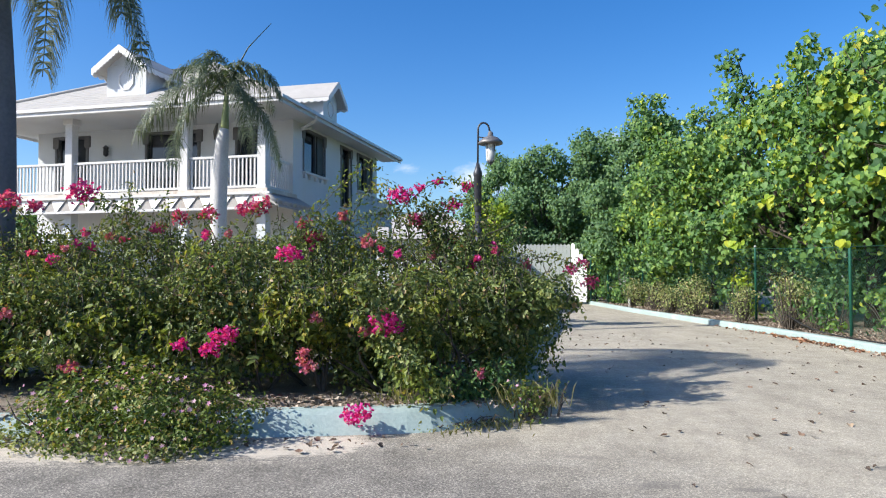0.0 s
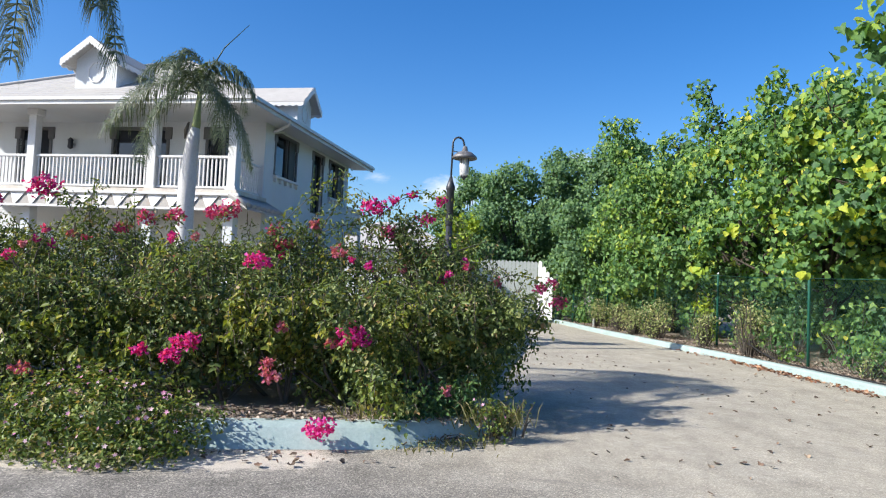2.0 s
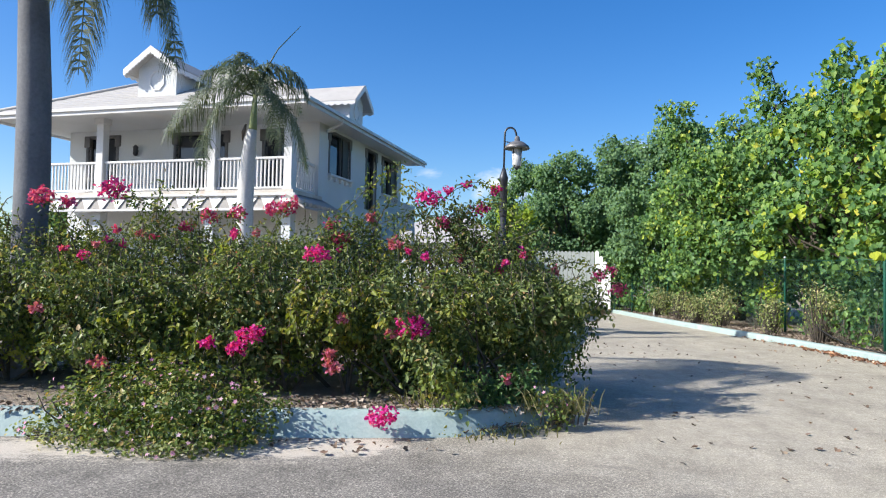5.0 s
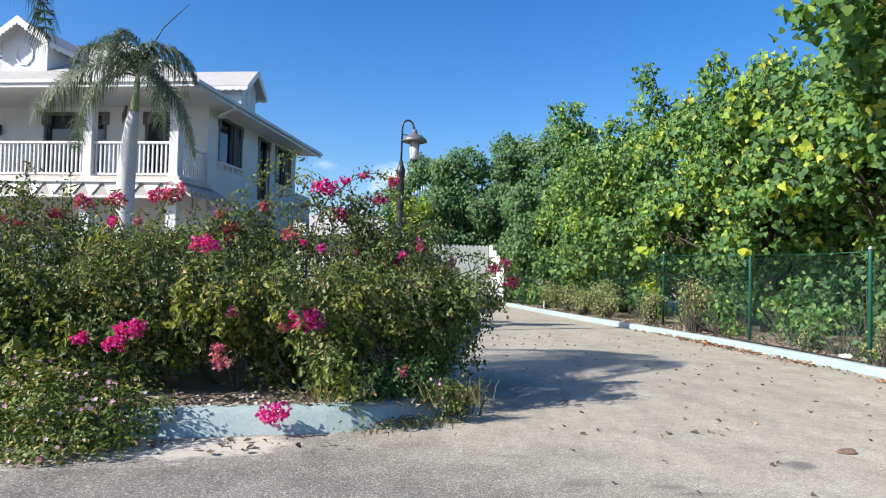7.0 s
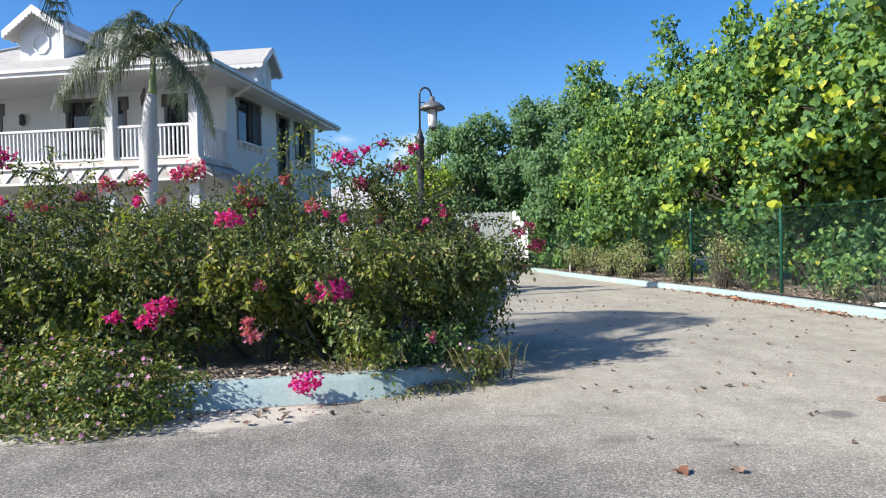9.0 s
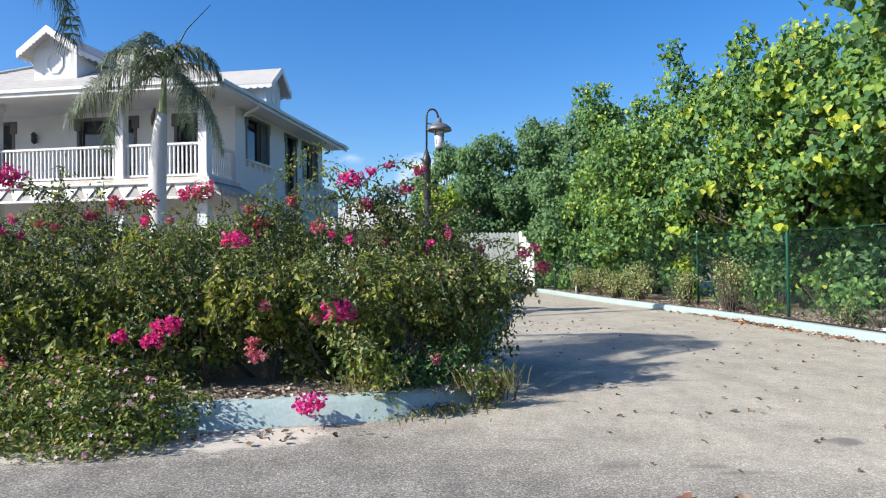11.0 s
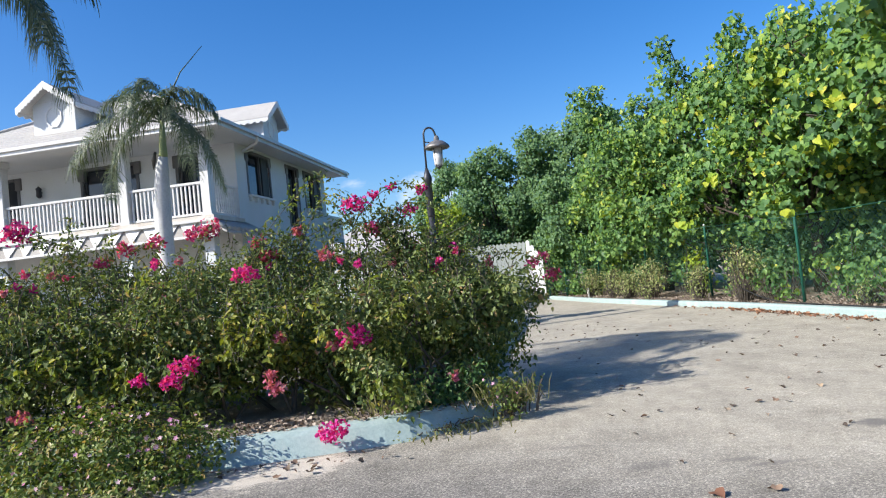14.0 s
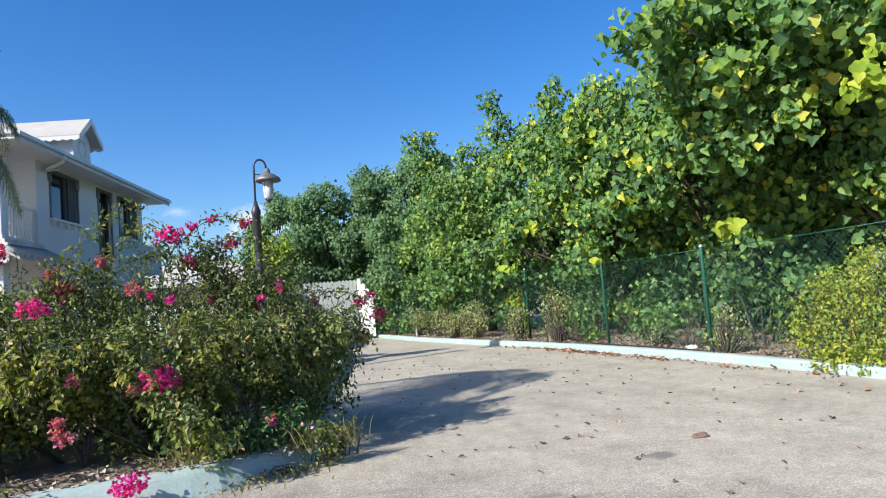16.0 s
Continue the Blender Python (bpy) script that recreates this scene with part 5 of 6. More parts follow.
def canes():
    """Long arching canes above the hedge, with sparse leaves."""
    rng = np.random.default_rng(77)
    runs = [[(-1.95, 7.1, 1.3), (-1.4, 7.2, 2.05), (-0.95, 7.3, 2.52), (-0.72, 7.3, 2.56)],
            [(-1.2, 7.2, 1.5), (-0.95, 7.2, 2.1), (-0.7, 7.1, 2.35), (-0.4, 7.0, 2.2)],
            [(-0.6, 7.3, 1.5), (-0.5, 7.2, 2.0), (-0.2, 7.1, 2.3), (0.05, 7.1, 2.4), (0.3, 7.3, 2.36)],
            [(-0.3, 7.3, 1.4), (0.0, 7.3, 2.0), (0.3, 7.3, 2.2), (0.6, 7.4, 1.9)],
            [(-1.5, 7.3, 1.5), (-1.0, 7.3, 1.95), (-0.4, 7.3, 2.05), (0.1, 7.3, 1.8)],
            [(0.2, 7.3, 1.3), (0.5, 7.4, 1.8), (0.75, 7.5, 1.85), (0.95, 7.6, 1.5)],
            [(0.6, 7.6, 1.2), (1.1, 8.0, 1.55), (1.5, 8.4, 1.55), (1.85, 8.7, 1.4), (2.0, 8.8, 1.2)],
            [(0.7, 7.5, 1.1), (1.15, 7.9, 1.3), (1.5, 8.2, 1.25)],
            [(0.8, 7.0, 0.9), (1.15, 7.1, 1.0), (1.35, 7.2, 0.75)],
            [(-3.3, 7.5, 1.5), (-3.6, 7.8, 2.05), (-4.0, 7.9, 2.2), (-4.4, 8.0, 2.35)],
            [(-4.2, 7.0, 1.5), (-4.35, 6.85, 1.95), (-4.5, 6.75, 2.15)],
            [(-2.4, 7.4, 1.5), (-2.2, 7.5, 2.0), (-2.1, 7.6, 2.2)],
            [(-3.0, 7.5, 1.5), (-3.05, 7.7, 1.95), (-2.8, 7.8, 2.1)],
            [(-1.3, 7.2, 1.5), (-1.2, 7.1, 1.95), (-1.6, 7.1, 2.0)]]
    for _ in range(30):
        x = rng.uniform(-1.9, 0.5)
        h = 1.75 + 0.5 * math.exp(-((x + 0.5) / 0.7) ** 2) + rng.uniform(-0.1, 0.15)
        runs.append([(x, 7.3, 1.35), (x + rng.uniform(-0.15, 0.15), 7.2, h * 0.9), (x + rng.uniform(-0.4, 0.4), 7.1 + rng.uniform(-0.2, 0.3), h)])
    for x, h in ((-3.78, 2.28), (-3.62, 2.42), (-3.5, 2.3), (-3.68, 2.15), (-4.6, 2.0), (-4.42, 1.95), (-4.75, 2.1), (-3.12, 2.25), (-3.2, 2.1), (-5.0, 1.95), (-2.75, 2.05)):
        runs.append([(x + 0.05, 7.5, 1.4), (x, 7.5, h * 0.85), (x + rng.uniform(-0.15, 0.15), 7.42, h)])
    by = {}
    for run in runs:
        s, o = shrub_at(run[0][0])
        by.setdefault(s.name, (s, o, []))[2].append(run)
    for s, o, group in by.values():
        P, O = [], []
        for run in group:
            bm = bmesh.new()
            line = smooth_line(run, 0.03)
            pts = [Vector(p) - Vector(o) for p in line]
            keep = pts[::4] + [pts[-1]]
            tube(bm, keep, [0.007 * (1 - 0.7 * k / len(keep)) for k in range(len(keep))], 5, False)
            part("cane", bm, M_TWIG, s)
            for k, p in enumerate(pts):
                u = k / len(pts)
                if u > 0.3:
                    for _ in range(4):
                        P.append(np.array(p) + rng.normal(0, 0.045, 3))
                        O.append(rng.normal(0, 0.7, 3) + np.array([0, -0.2, 0.5]))
        part("cane_foliage", leaf_mesh("cane_foliage", LANCE, np.array(P), np.array(O), rng.uniform(0.035, 0.07, len(P)), rng, 0.5), M_HEDGE, s)


canes()


def bloom(at, r, material, rng, label):
    s, o = shrub_at(at[0])
    n = int(44 * (r / 0.1) ** 1.6) + 6
    d = rng.normal(0, 1, (n, 3))
    d /= np.linalg.norm(d, axis=1, keepdims=True)
    p = np.array(at) - o + d * np.array([1.2, 0.9, 0.8]) * r * rng.uniform(0.35, 1.0, (n, 1)) + rng.normal(0, r * 0.1, (n, 3))
    # bracts come in threes
    P = np.repeat(p, 3, axis=0) + rng.normal(0, 0.006, (n * 3, 3))
    part("bloom", leaf_mesh("bloom", PETAL, P, np.repeat(d, 3, axis=0) + rng.normal(0, 0.5, (n * 3, 3)), rng.uniform(0.027, 0.041, n * 3), rng, 0.0), material, s, label)["kind"] = "stuff"


rng = np.random.default_rng(3)
MAGENTA = [(-0.73, 5.60, 0.19, 0.115), (-0.53, 6.1, 0.93, 0.15), (-2.04, 6.15, 0.82, 0.11), (-2.17, 6.15, 0.68, 0.085), (-2.46, 6.15, 0.72, 0.06), (-1.44, 6.1, 1.57, 0.095),
           (-0.46, 7.0, 2.22, 0.12), (0.26, 7.3, 2.35, 0.06), (0.1, 7.3, 2.13, 0.08), (-0.06, 7.1, 2.37, 0.03), (-0.25, 7.0, 2.3, 0.04), (-4.41, 8.0, 2.38, 0.17)]
RED = [(-2.12, 7.6, 2.16, 0.13), (-2.3, 7.6, 2.13, 0.09), (-2.78, 7.8, 2.08, 0.10), (-3.12, 7.8, 2.05, 0.10), (-3.31, 7.6, 1.9, 0.08), (-1.54, 7.2, 1.93, 0.08), (-1.42, 7.2, 1.78, 0.10),
       (-4.5, 6.75, 2.15, 0.13), (-4.3, 6.9, 2.1, 0.07), (1.94, 8.8, 1.25, 0.10), (1.83, 8.8, 1.5, 0.07), (1.64, 8.6, 1.42, 0.07), (-0.29, 7.2, 1.95, 0.09), (-2.5, 7.0, 1.45, 0.04)]
FADED = [(-1.27, 6.15, 0.53, 0.07), (-1.3, 6.15, 0.64, 0.05), (-3.48, 6.15, 0.51, 0.08), (-0.8, 6.9, 1.72, 0.07), (-1.11, 7.2, 2.0, 0.06), (0.93, 7.5, 1.47, 0.06), (0.1, 7.4, 1.75, 0.06), (-0.72, 6.1, 0.86, 0.05),
         (-1.2, 6.2, 0.98, 0.05), (-4.2, 6.3, 1.0, 0.05), (0.35, 6.2, 0.45, 0.04)]
for table, mat_, text in ((MAGENTA, M_BLOOM, "bright magenta bracts"), (RED, M_REDBLOOM, "rose-pink bracts"), (FADED, M_FADED, "faded pink bracts")):
    for x, y, z, r in table:
        bloom((x, y, z), r, mat_, rng, text)
for _ in range(24):
    x = rng.uniform(-4.6, 0.7)
    bloom((x, rng.uniform(6.7, 7.6), rng.uniform(1.5, 1.95) if x < -0.2 else rng.uniform(1.3, 1.7), ), rng.uniform(0.02, 0.045), (M_REDBLOOM, M_FADED, M_BLOOM)[rng.integers(3)], rng, "small spray of pink bracts")


# ---- low plants at the kerb ----
def low_plant(name, label, cat, blobs, proto, material, density, size, seed, petals=0, petal_mat=None, stems=20, clump=0.05):
    rng = np.random.default_rng(seed)
    c = np.mean([b[:2] for b in blobs], axis=0)
    off = np.array([c[0], c[1], 0.0])
    e = empty(name, pose(*off), label, cat)
    place, out = blob_points(blobs, density, rng, 0.1, clump, 5, 0.6)
    ok = place[:, 2] > 0.015
    place, out = place[ok] - off, out[ok]
    part("foliage", leaf_mesh("foliage", proto, place, out + np.array([0, 0, 0.4]), rng.uniform(*size, len(place)), rng, 0.2), material, e)
    if stems:
        bm = bmesh.new()
        for i in rng.choice(len(place), stems):
            p = Vector(place[i])
            b = Vector((p.x * 0.75, p.y * 0.75 + 0.05, 0.05))
            tube(bm, [b, b.lerp(p, 0.6) + Vector(rng.normal(0, 0.03, 3)), p], [0.008, 0.006, 0.003], 4, False)
        part("branchwork", bm, M_TWIG, e)["kind"] = "stuff"
    if petals:
        seen = np.flatnonzero((out[:, 1] < 0.1) & (out[:, 2] > -0.2))
        idx = rng.choice(seen, petals)
        P = place[idx] + out[idx] * 0.06
        O = out[idx] + np.array([0, -0.9, 0.35])
        part("blossom", leaf_mesh("blossom", BLOSSOM, P, O, rng.uniform(0.03, 0.048, len(P)), rng, 0.0, 0.35), petal_mat, e, "small pale pink flowers")["kind"] = "stuff"
    return e


low_plant("periwinkle_bush", "low leafy periwinkle with pale pink flowers spilling over the kerb", "bush",
          [(-3.15, 5.55, 0.24, 0.42, 0.4, 0.24), (-2.75, 5.6, 0.36, 0.5, 0.45, 0.27), (-2.3, 5.5, 0.34, 0.5, 0.5, 0.27), (-1.9, 5.45, 0.22, 0.4, 0.42, 0.22), (-2.6, 5.2, 0.16, 0.55, 0.34, 0.18), (-2.05, 5.12, 0.13, 0.4, 0.3, 0.16)],
          OVAL, M_VINCA, 900, (0.026, 0.052), 61, 72, M_PINK, 60, 0.045)
low_plant("periwinkle_bush", "straggling periwinkle at the kerb with yellowing leaves", "bush",
          [(-3.45, 5.35, 0.08, 0.35, 0.12, 0.09), (-3.0, 5.1, 0.06, 0.4, 0.16, 0.07), (-2.3, 4.92, 0.05, 0.5, 0.12, 0.06)], OVAL, M_WEED, 700, (0.022, 0.045), 62, 16, M_PINK, 20, 0.03)
low_plant("corner_weeds", "straggly green weeds with a few pink flowers at the kerb corner", "weeds",
          [(0.72, 6.12, 0.26, 0.17, 0.13, 0.16), (0.92, 6.18, 0.28, 0.17, 0.14, 0.15), (0.8, 6.1, 0.14, 0.2, 0.12, 0.11)], OVAL, M_VINCA, 520, (0.025, 0.05), 63, 6, M_PINK, 40, 0.05)
low_plant("creeping_weeds", "low green weeds creeping along the foot of the kerb", "weeds",
          [(0.15, 5.88, 0.035, 0.26, 0.09, 0.05), (0.45, 6.0, 0.05, 0.2, 0.1, 0.06), (-0.15, 5.74, 0.02, 0.16, 0.06, 0.03)], OVAL, M_WEED, 520, (0.014, 0.03), 64, 0, None, 20, 0.03)


def spiky_shrub(x0, x1, seed):
    """Upright stems with narrow leaves, standing at the kerb under the end bush."""
    rng = np.random.default_rng(seed)
    off = Vector(((x0 + x1) / 2, 6.3, 0.15))
    e = empty("spiky_shrub", pose(*off), "dark narrow-leaved shrub leaning over the shaded kerb", "shrub")
    bm = bmesh.new()
    P, O = [], []
    for _ in range(95):
        x = rng.uniform(x0, x1)
        a = Vector((x, 6.02 + 0.5 * max(0, x + 0.12) + rng.uniform(0.08, 0.26), 0.14))
        b = a + Vector((rng.normal(0.03, 0.08), rng.uniform(-0.26, -0.04), rng.uniform(0.08, 0.42)))
        tube(bm, [a - off, a.lerp(b, 0.5) + Vector((0, 0.03, 0)) - off, b - off], [0.006, 0.004, 0.002], 4, False)
        for u in np.linspace(0.2, 1, 12):
            P.append(np.array(a.lerp(b, u) - off) + rng.normal(0, 0.016, 3))
            O.append((rng.normal(0, 0.9), rng.normal(-0.5, 0.6), rng.normal(0.25, 0.4)))
    part("branchwork", bm, M_TWIG, e)["kind"] = "stuff"
    part("foliage", leaf_mesh("foliage", LANCE, np.array(P), np.array(O), rng.uniform(0.05, 0.085, len(P)), rng, 0.3), M_UNDER, e)


spiky_shrub(-0.12, 0.6, 71)


def grass_tuft(x, y, n, h, seed, spread=0.18, z=0.15):
    rng = np.random.default_rng(seed)
    e = empty("grass_tuft", pose(x, y, z), "tuft of dry grass at the kerb", "grass")
    P = np.column_stack([rng.normal(0, spread, n), rng.normal(0, spread * 0.6, n), np.zeros(n)])
    bm = bmesh.new()
    for p in P:
        w = Vector((rng.normal(0, 0.5), rng.normal(0, 0.5) - 0.2, 1)).normalized()
        ln = h * rng.uniform(0.5, 1.2)
        s = w.cross(Vector((0, 1, 0.2))).normalized() * 0.0045
        a, b = Vector(p), Vector(p) + w * ln * 0.6
        c = b + w * ln * 0.35 + Vector((w.x, w.y, -0.35)) * ln * 0.3
        v = [bm.verts.new(q) for q in (a - s, a + s, b + s, b - s, c)]
        bm.faces.new(v[:4])
        bm.faces.new((v[3], v[2], v[4]))
    part("grass", bm, M_GRASS, e)["kind"] = "stuff"


grass_tuft(0.95, 6.2, 70, 0.3, 1, 0.11)
grass_tuft(0.62, 6.15, 40, 0.3, 2, 0.12)
grass_tuft(0.1, 5.84, 70, 0.07, 3, 0.2, 0.0)
grass_tuft(0.45, 6.0, 60, 0.1, 4, 0.16, 0.0)
# bleached grass stalks in the hollow under the end bushes
for k, (x, y) in enumerate(((-0.45, 6.3), (-0.15, 6.25))):
    grass_tuft(x, y - 0.12, 34, 0.3, 20 + k, 0.13)


# ---- trees behind the fence ----
def broadleaf(x, y, trunk_h, blobs, label, seed, leaf=0.15, density=75, material=None, clump=0.16, sprays=14, under=1.0, limbs=1.0, hollows=1.7):
    rng = np.random.default_rng(seed)
    tree = empty("tree", pose(x, y, 0.1), label, "tree", "trees along the drive")
    off = np.array([x, y, 0.1])
    bm = bmesh.new()
    tube(bm, [(0, 0, 0), (0.05, 0, trunk_h * 0.5), (-0.05, 0.05, trunk_h)], [0.17, 0.13, 0.1], 10)
    part("trunk", bm, M_BARK, tree)
    bm = bmesh.new()
    for b in blobs:
        if rng.random() > limbs * 0.55:
            continue
        end = Vector(np.array(b[:3]) - off)
        base = Vector((0, 0, min(trunk_h, max(0.8, end.z * 0.55))))
        m = base.lerp(end, 0.5) + Vector(rng.normal(0, 0.15, 3))
        tube(bm, [base, m, end], [0.045, 0.03, 0.012], 6, False)
        for _ in range(5):
            q = end + Vector(rng.normal(0, 1, 3)).normalized() * max(b[3:6]) * 0.85
            tube(bm, [end, end.lerp(q, 0.5) + Vector(rng.normal(0, 0.06, 3)), q], [0.016, 0.011, 0.004], 4, False)
    part("branchwork", bm, M_BARK, tree)["kind"] = "stuff"
    place, out = blob_points(blobs, density, rng, 0.16, clump, 7, 0.78, hollows)
    ok = (place[:, 2] > 0.3) & ((out[:, 2] > -0.25) | (rng.random(len(place)) < under))
    place, out = place[ok] - off, out[ok]
    # shoots that stand up out of the crown
    crest = np.flatnonzero((out[:, 2] > 0.45) & (place[:, 2] > np.quantile(place[:, 2], 0.72)))
    bm, more, way = bmesh.new(), [], []
    for i in rng.choice(crest, sprays, replace=False):
        p, ln = Vector(place[i]), rng.uniform(0.25, 0.6)
        tip = p + Vector((rng.normal(0, 0.15), rng.normal(0, 0.15), 1)).normalized() * ln
        tube(bm, [p - Vector((0, 0, 0.3)), p.lerp(tip, 0.5), tip], [0.014, 0.01, 0.004], 4, False)
        for u in np.linspace(0, 1, int(ln / 0.04)):
            more.append(np.array(p.lerp(tip, u)) + rng.normal(0, 0.09 * (1.15 - u), 3))
            way.append(rng.normal(0, 0.7, 3) + np.array([-0.3, -0.2, 0.3]))
    if sprays:
        part("crest_twig", bm, M_BARK, tree)["kind"] = "stuff"
        place, out = np.concatenate([place, np.array(more)]), np.concatenate([out, np.array(way)])
    size = leaf * rng.uniform(0.55, 1.2, len(place))
    part("crown", leaf_mesh("crown", HEART, place, out * 0.55 + np.array([-0.5, -0.3, 0.42]), size, rng, 0.75), material or M_TREE, tree)
    return tree


def crown_blobs(rng, x, y, z0, z1, rx, ry, n, r=(0.55, 0.95), lean=0.0):
    """Lumps that fill an upright oval; they grow smaller towards the top."""
    out = []
    for _ in range(n):
        u = rng.random()
        z = z0 + (z1 - z0) * u
        w = math.sqrt(max(0.05, 1 - max(0, u - 0.35) ** 2 / 0.45))
        a = rng.uniform(0, 2 * math.pi)
        q = math.sqrt(rng.random())
        s = rng.uniform(*r) * (1 - 0.35 * u)
        out.append((x + rx * w * q * math.cos(a) + lean * u, y + ry * w * q * math.sin(a), z, s, s, s * 0.85))
    return out


TREES = [  # x, y, foot and top of the crown, half widths, lumps, overhang
    (10.9, 5.4, 3.9, 8.6, 1.9, 1.6, 44, 0), (10.4, 8.8, 4.5, 8.3, 1.9, 1.8, 54, 12), (10.3, 12.0, 2.4, 6.2, 1.9, 1.8, 54, 12), (9.7, 15.2, 2.2, 6.4, 1.8, 1.9, 48, 12),
    (9.5, 18.6, 2.1, 6.2, 1.9, 2.0, 48, 12), (9.0, 22.5, 2.0, 6.5, 2.0, 2.2, 54, 12), (8.4, 27.0, 2.0, 7.2, 2.0, 2.4, 52, 9), (4.9, 31.8, 1.4, 6.9, 2.4, 1.8, 66, 0), (3.1, 36.0, 0.8, 7.4, 2.3, 2.0, 80, 0), (7.2, 31.8, 1.6, 7.9, 2.0, 1.6, 60, 0)]
for i, (x, y, z0, z1, rx, ry, n, over) in enumerate(TREES):
    rng = np.random.default_rng(100 + i)
    blobs = crown_blobs(rng, x, y, z0, z1, rx, ry, n)
    # the side towards the drive hangs over the fence
    for k in range(over):
        u = rng.random()
        blobs.append((x - rx - rng.uniform(-0.15, 0.55) + 0.35 * u, y + rng.uniform(-ry, ry), z0 + 0.1 + 3.0 * u, rng.uniform(0.4, 0.7), rng.uniform(0.45, 0.75), rng.uniform(0.38, 0.55)))
    if i == 1:  # a limb that reaches out over the drive
        blobs += [(5.8, 9.0, 5.1, 0.12, 0.12, 0.14), (6.2, 9.0, 5.15, 0.2, 0.2, 0.22), (6.7, 9.0, 5.45, 0.3, 0.3, 0.25), (7.2, 9.0, 5.7, 0.42, 0.4, 0.35), (7.8, 9.1, 5.8, 0.5, 0.5, 0.4), (8.4, 9.0, 5.9, 0.6, 0.6, 0.5), (7.9, 9.3, 5.1, 0.5, 0.5, 0.45), (8.6, 9.0, 4.6, 0.6, 0.6, 0.5), (8.5, 10.0, 4.9, 0.6, 0.6, 0.5), (7.6, 9.8, 5.2, 0.4, 0.4, 0.4), (8.8, 8.0, 5.2, 0.6, 0.6, 0.5), (9.1, 8.2, 4.4, 0.5, 0.5, 0.45), (8.9, 9.8, 4.2, 0.5, 0.5, 0.45), (8.2, 9.4, 4.3, 0.45, 0.45, 0.4), (8.5, 9.8, 3.7, 0.5, 0.5, 0.4), (8.8, 9.1, 3.8, 0.45, 0.45, 0.4), (8.2, 10.3, 4.2, 0.5, 0.5, 0.45), (8.9, 8.3, 3.9, 0.45, 0.45, 0.4), (9.2, 7.6, 4.6, 0.5, 0.5, 0.45)]
    if i == 1:  # shaded leaves that hang round the stem
        blobs += [(x + rng.uniform(-0.2, 1.4), y + rng.uniform(-2.4, 2.2), rng.uniform(2.2, 4.6), 0.65, 0.65, 0.5) for _ in range(18)]
    if 1 < i < 6:
        blobs += [(x + rng.uniform(-rx, rx), y + rng.uniform(-ry, ry), z0 - rng.uniform(-0.1, 0.4), 0.7, 0.7, 0.45) for _ in range(9)]
    if i == 4:
        blobs += [(7.72, 18.0, 6.95, 0.2, 0.2, 0.65), (7.95, 18.0, 7.2, 0.1, 0.1, 0.2), (8.0, 17.8, 6.0, 0.65, 0.65, 0.6)]
    if i == 3:
        blobs += [(8.15, 15.0, 6.2, 0.28, 0.28, 0.6), (8.3, 15.3, 5.3, 0.7, 0.7, 0.6)]
    if i == 5:
        blobs += [(7.25, 24.0, 7.25, 0.7, 0.7, 0.5), (7.5, 24.0, 6.6, 0.8, 0.8, 0.6)]
    broadleaf(x + (1.0 if i == 1 else 0), y, z0 + 0.6, blobs, "broadleaf tree with heart-shaped green and yellowing leaves" if i < 5 else "dense dark green broadleaf tree", 200 + i,
              (0.165, 0.16, 0.14, 0.13, 0.125)[i] if i < 5 else 0.122, 104 if i < 5 else 108, M_TREE if i < 4 else M_MIDTREE if i < 6 else M_HAZYTREE, 0.13, 6, 0.3 if 1 < i < 5 else 1.0, 0.22 if i == 1 else 1.0, 1.7 if i < 6 else 0.0)


# clusters of fresh lime leaves that stand out on the crowns
rng = np.random.default_rng(71)
near = [o for o in scene.objects if o.parent is None and o.name.startswith("tree")]
for x, y, z, r, n in [(7.84, 8.9, 2.16, 0.22, 12), (8.35, 6.65, 3.78, 0.36, 34), (8.5, 6.6, 4.15, 0.26, 14), (7.3, 12.25, 1.9, 0.08, 3), (7.79, 14.0, 3.23, 0.18, 9), (8.09, 13.0, 4.78, 0.2, 12), (7.94, 13.5, 5.26, 0.3, 16),
                       (6.95, 22.0, 3.0, 0.25, 12), (7.2, 16.6, 2.1, 0.2, 9), (7.54, 16.5, 5.04, 0.18, 8), (7.99, 11.5, 3.85, 0.15, 6), (7.12, 14.5, 2.93, 0.2, 8), (7.77, 11.5, 3.05, 0.15, 6)]:
    tree = min(near, key=lambda o: (o.location.x - x) ** 2 + (o.location.y - y) ** 2)
    off = np.array(tree.location)
    P = np.array([x, y, z]) - off + rng.normal(0, 1, (n, 3)) * np.array([0.5, 0.6, 0.45]) * r
    part("leafy_shoot", leaf_mesh("leafy_shoot", HEART, P, np.tile(np.array([-0.6, -0.7, 0.3]), (n, 1)), rng.uniform(0.13, 0.2, n), rng, 0.8), M_LIME, tree, "cluster of bright lime leaves")["kind"] = "stuff"


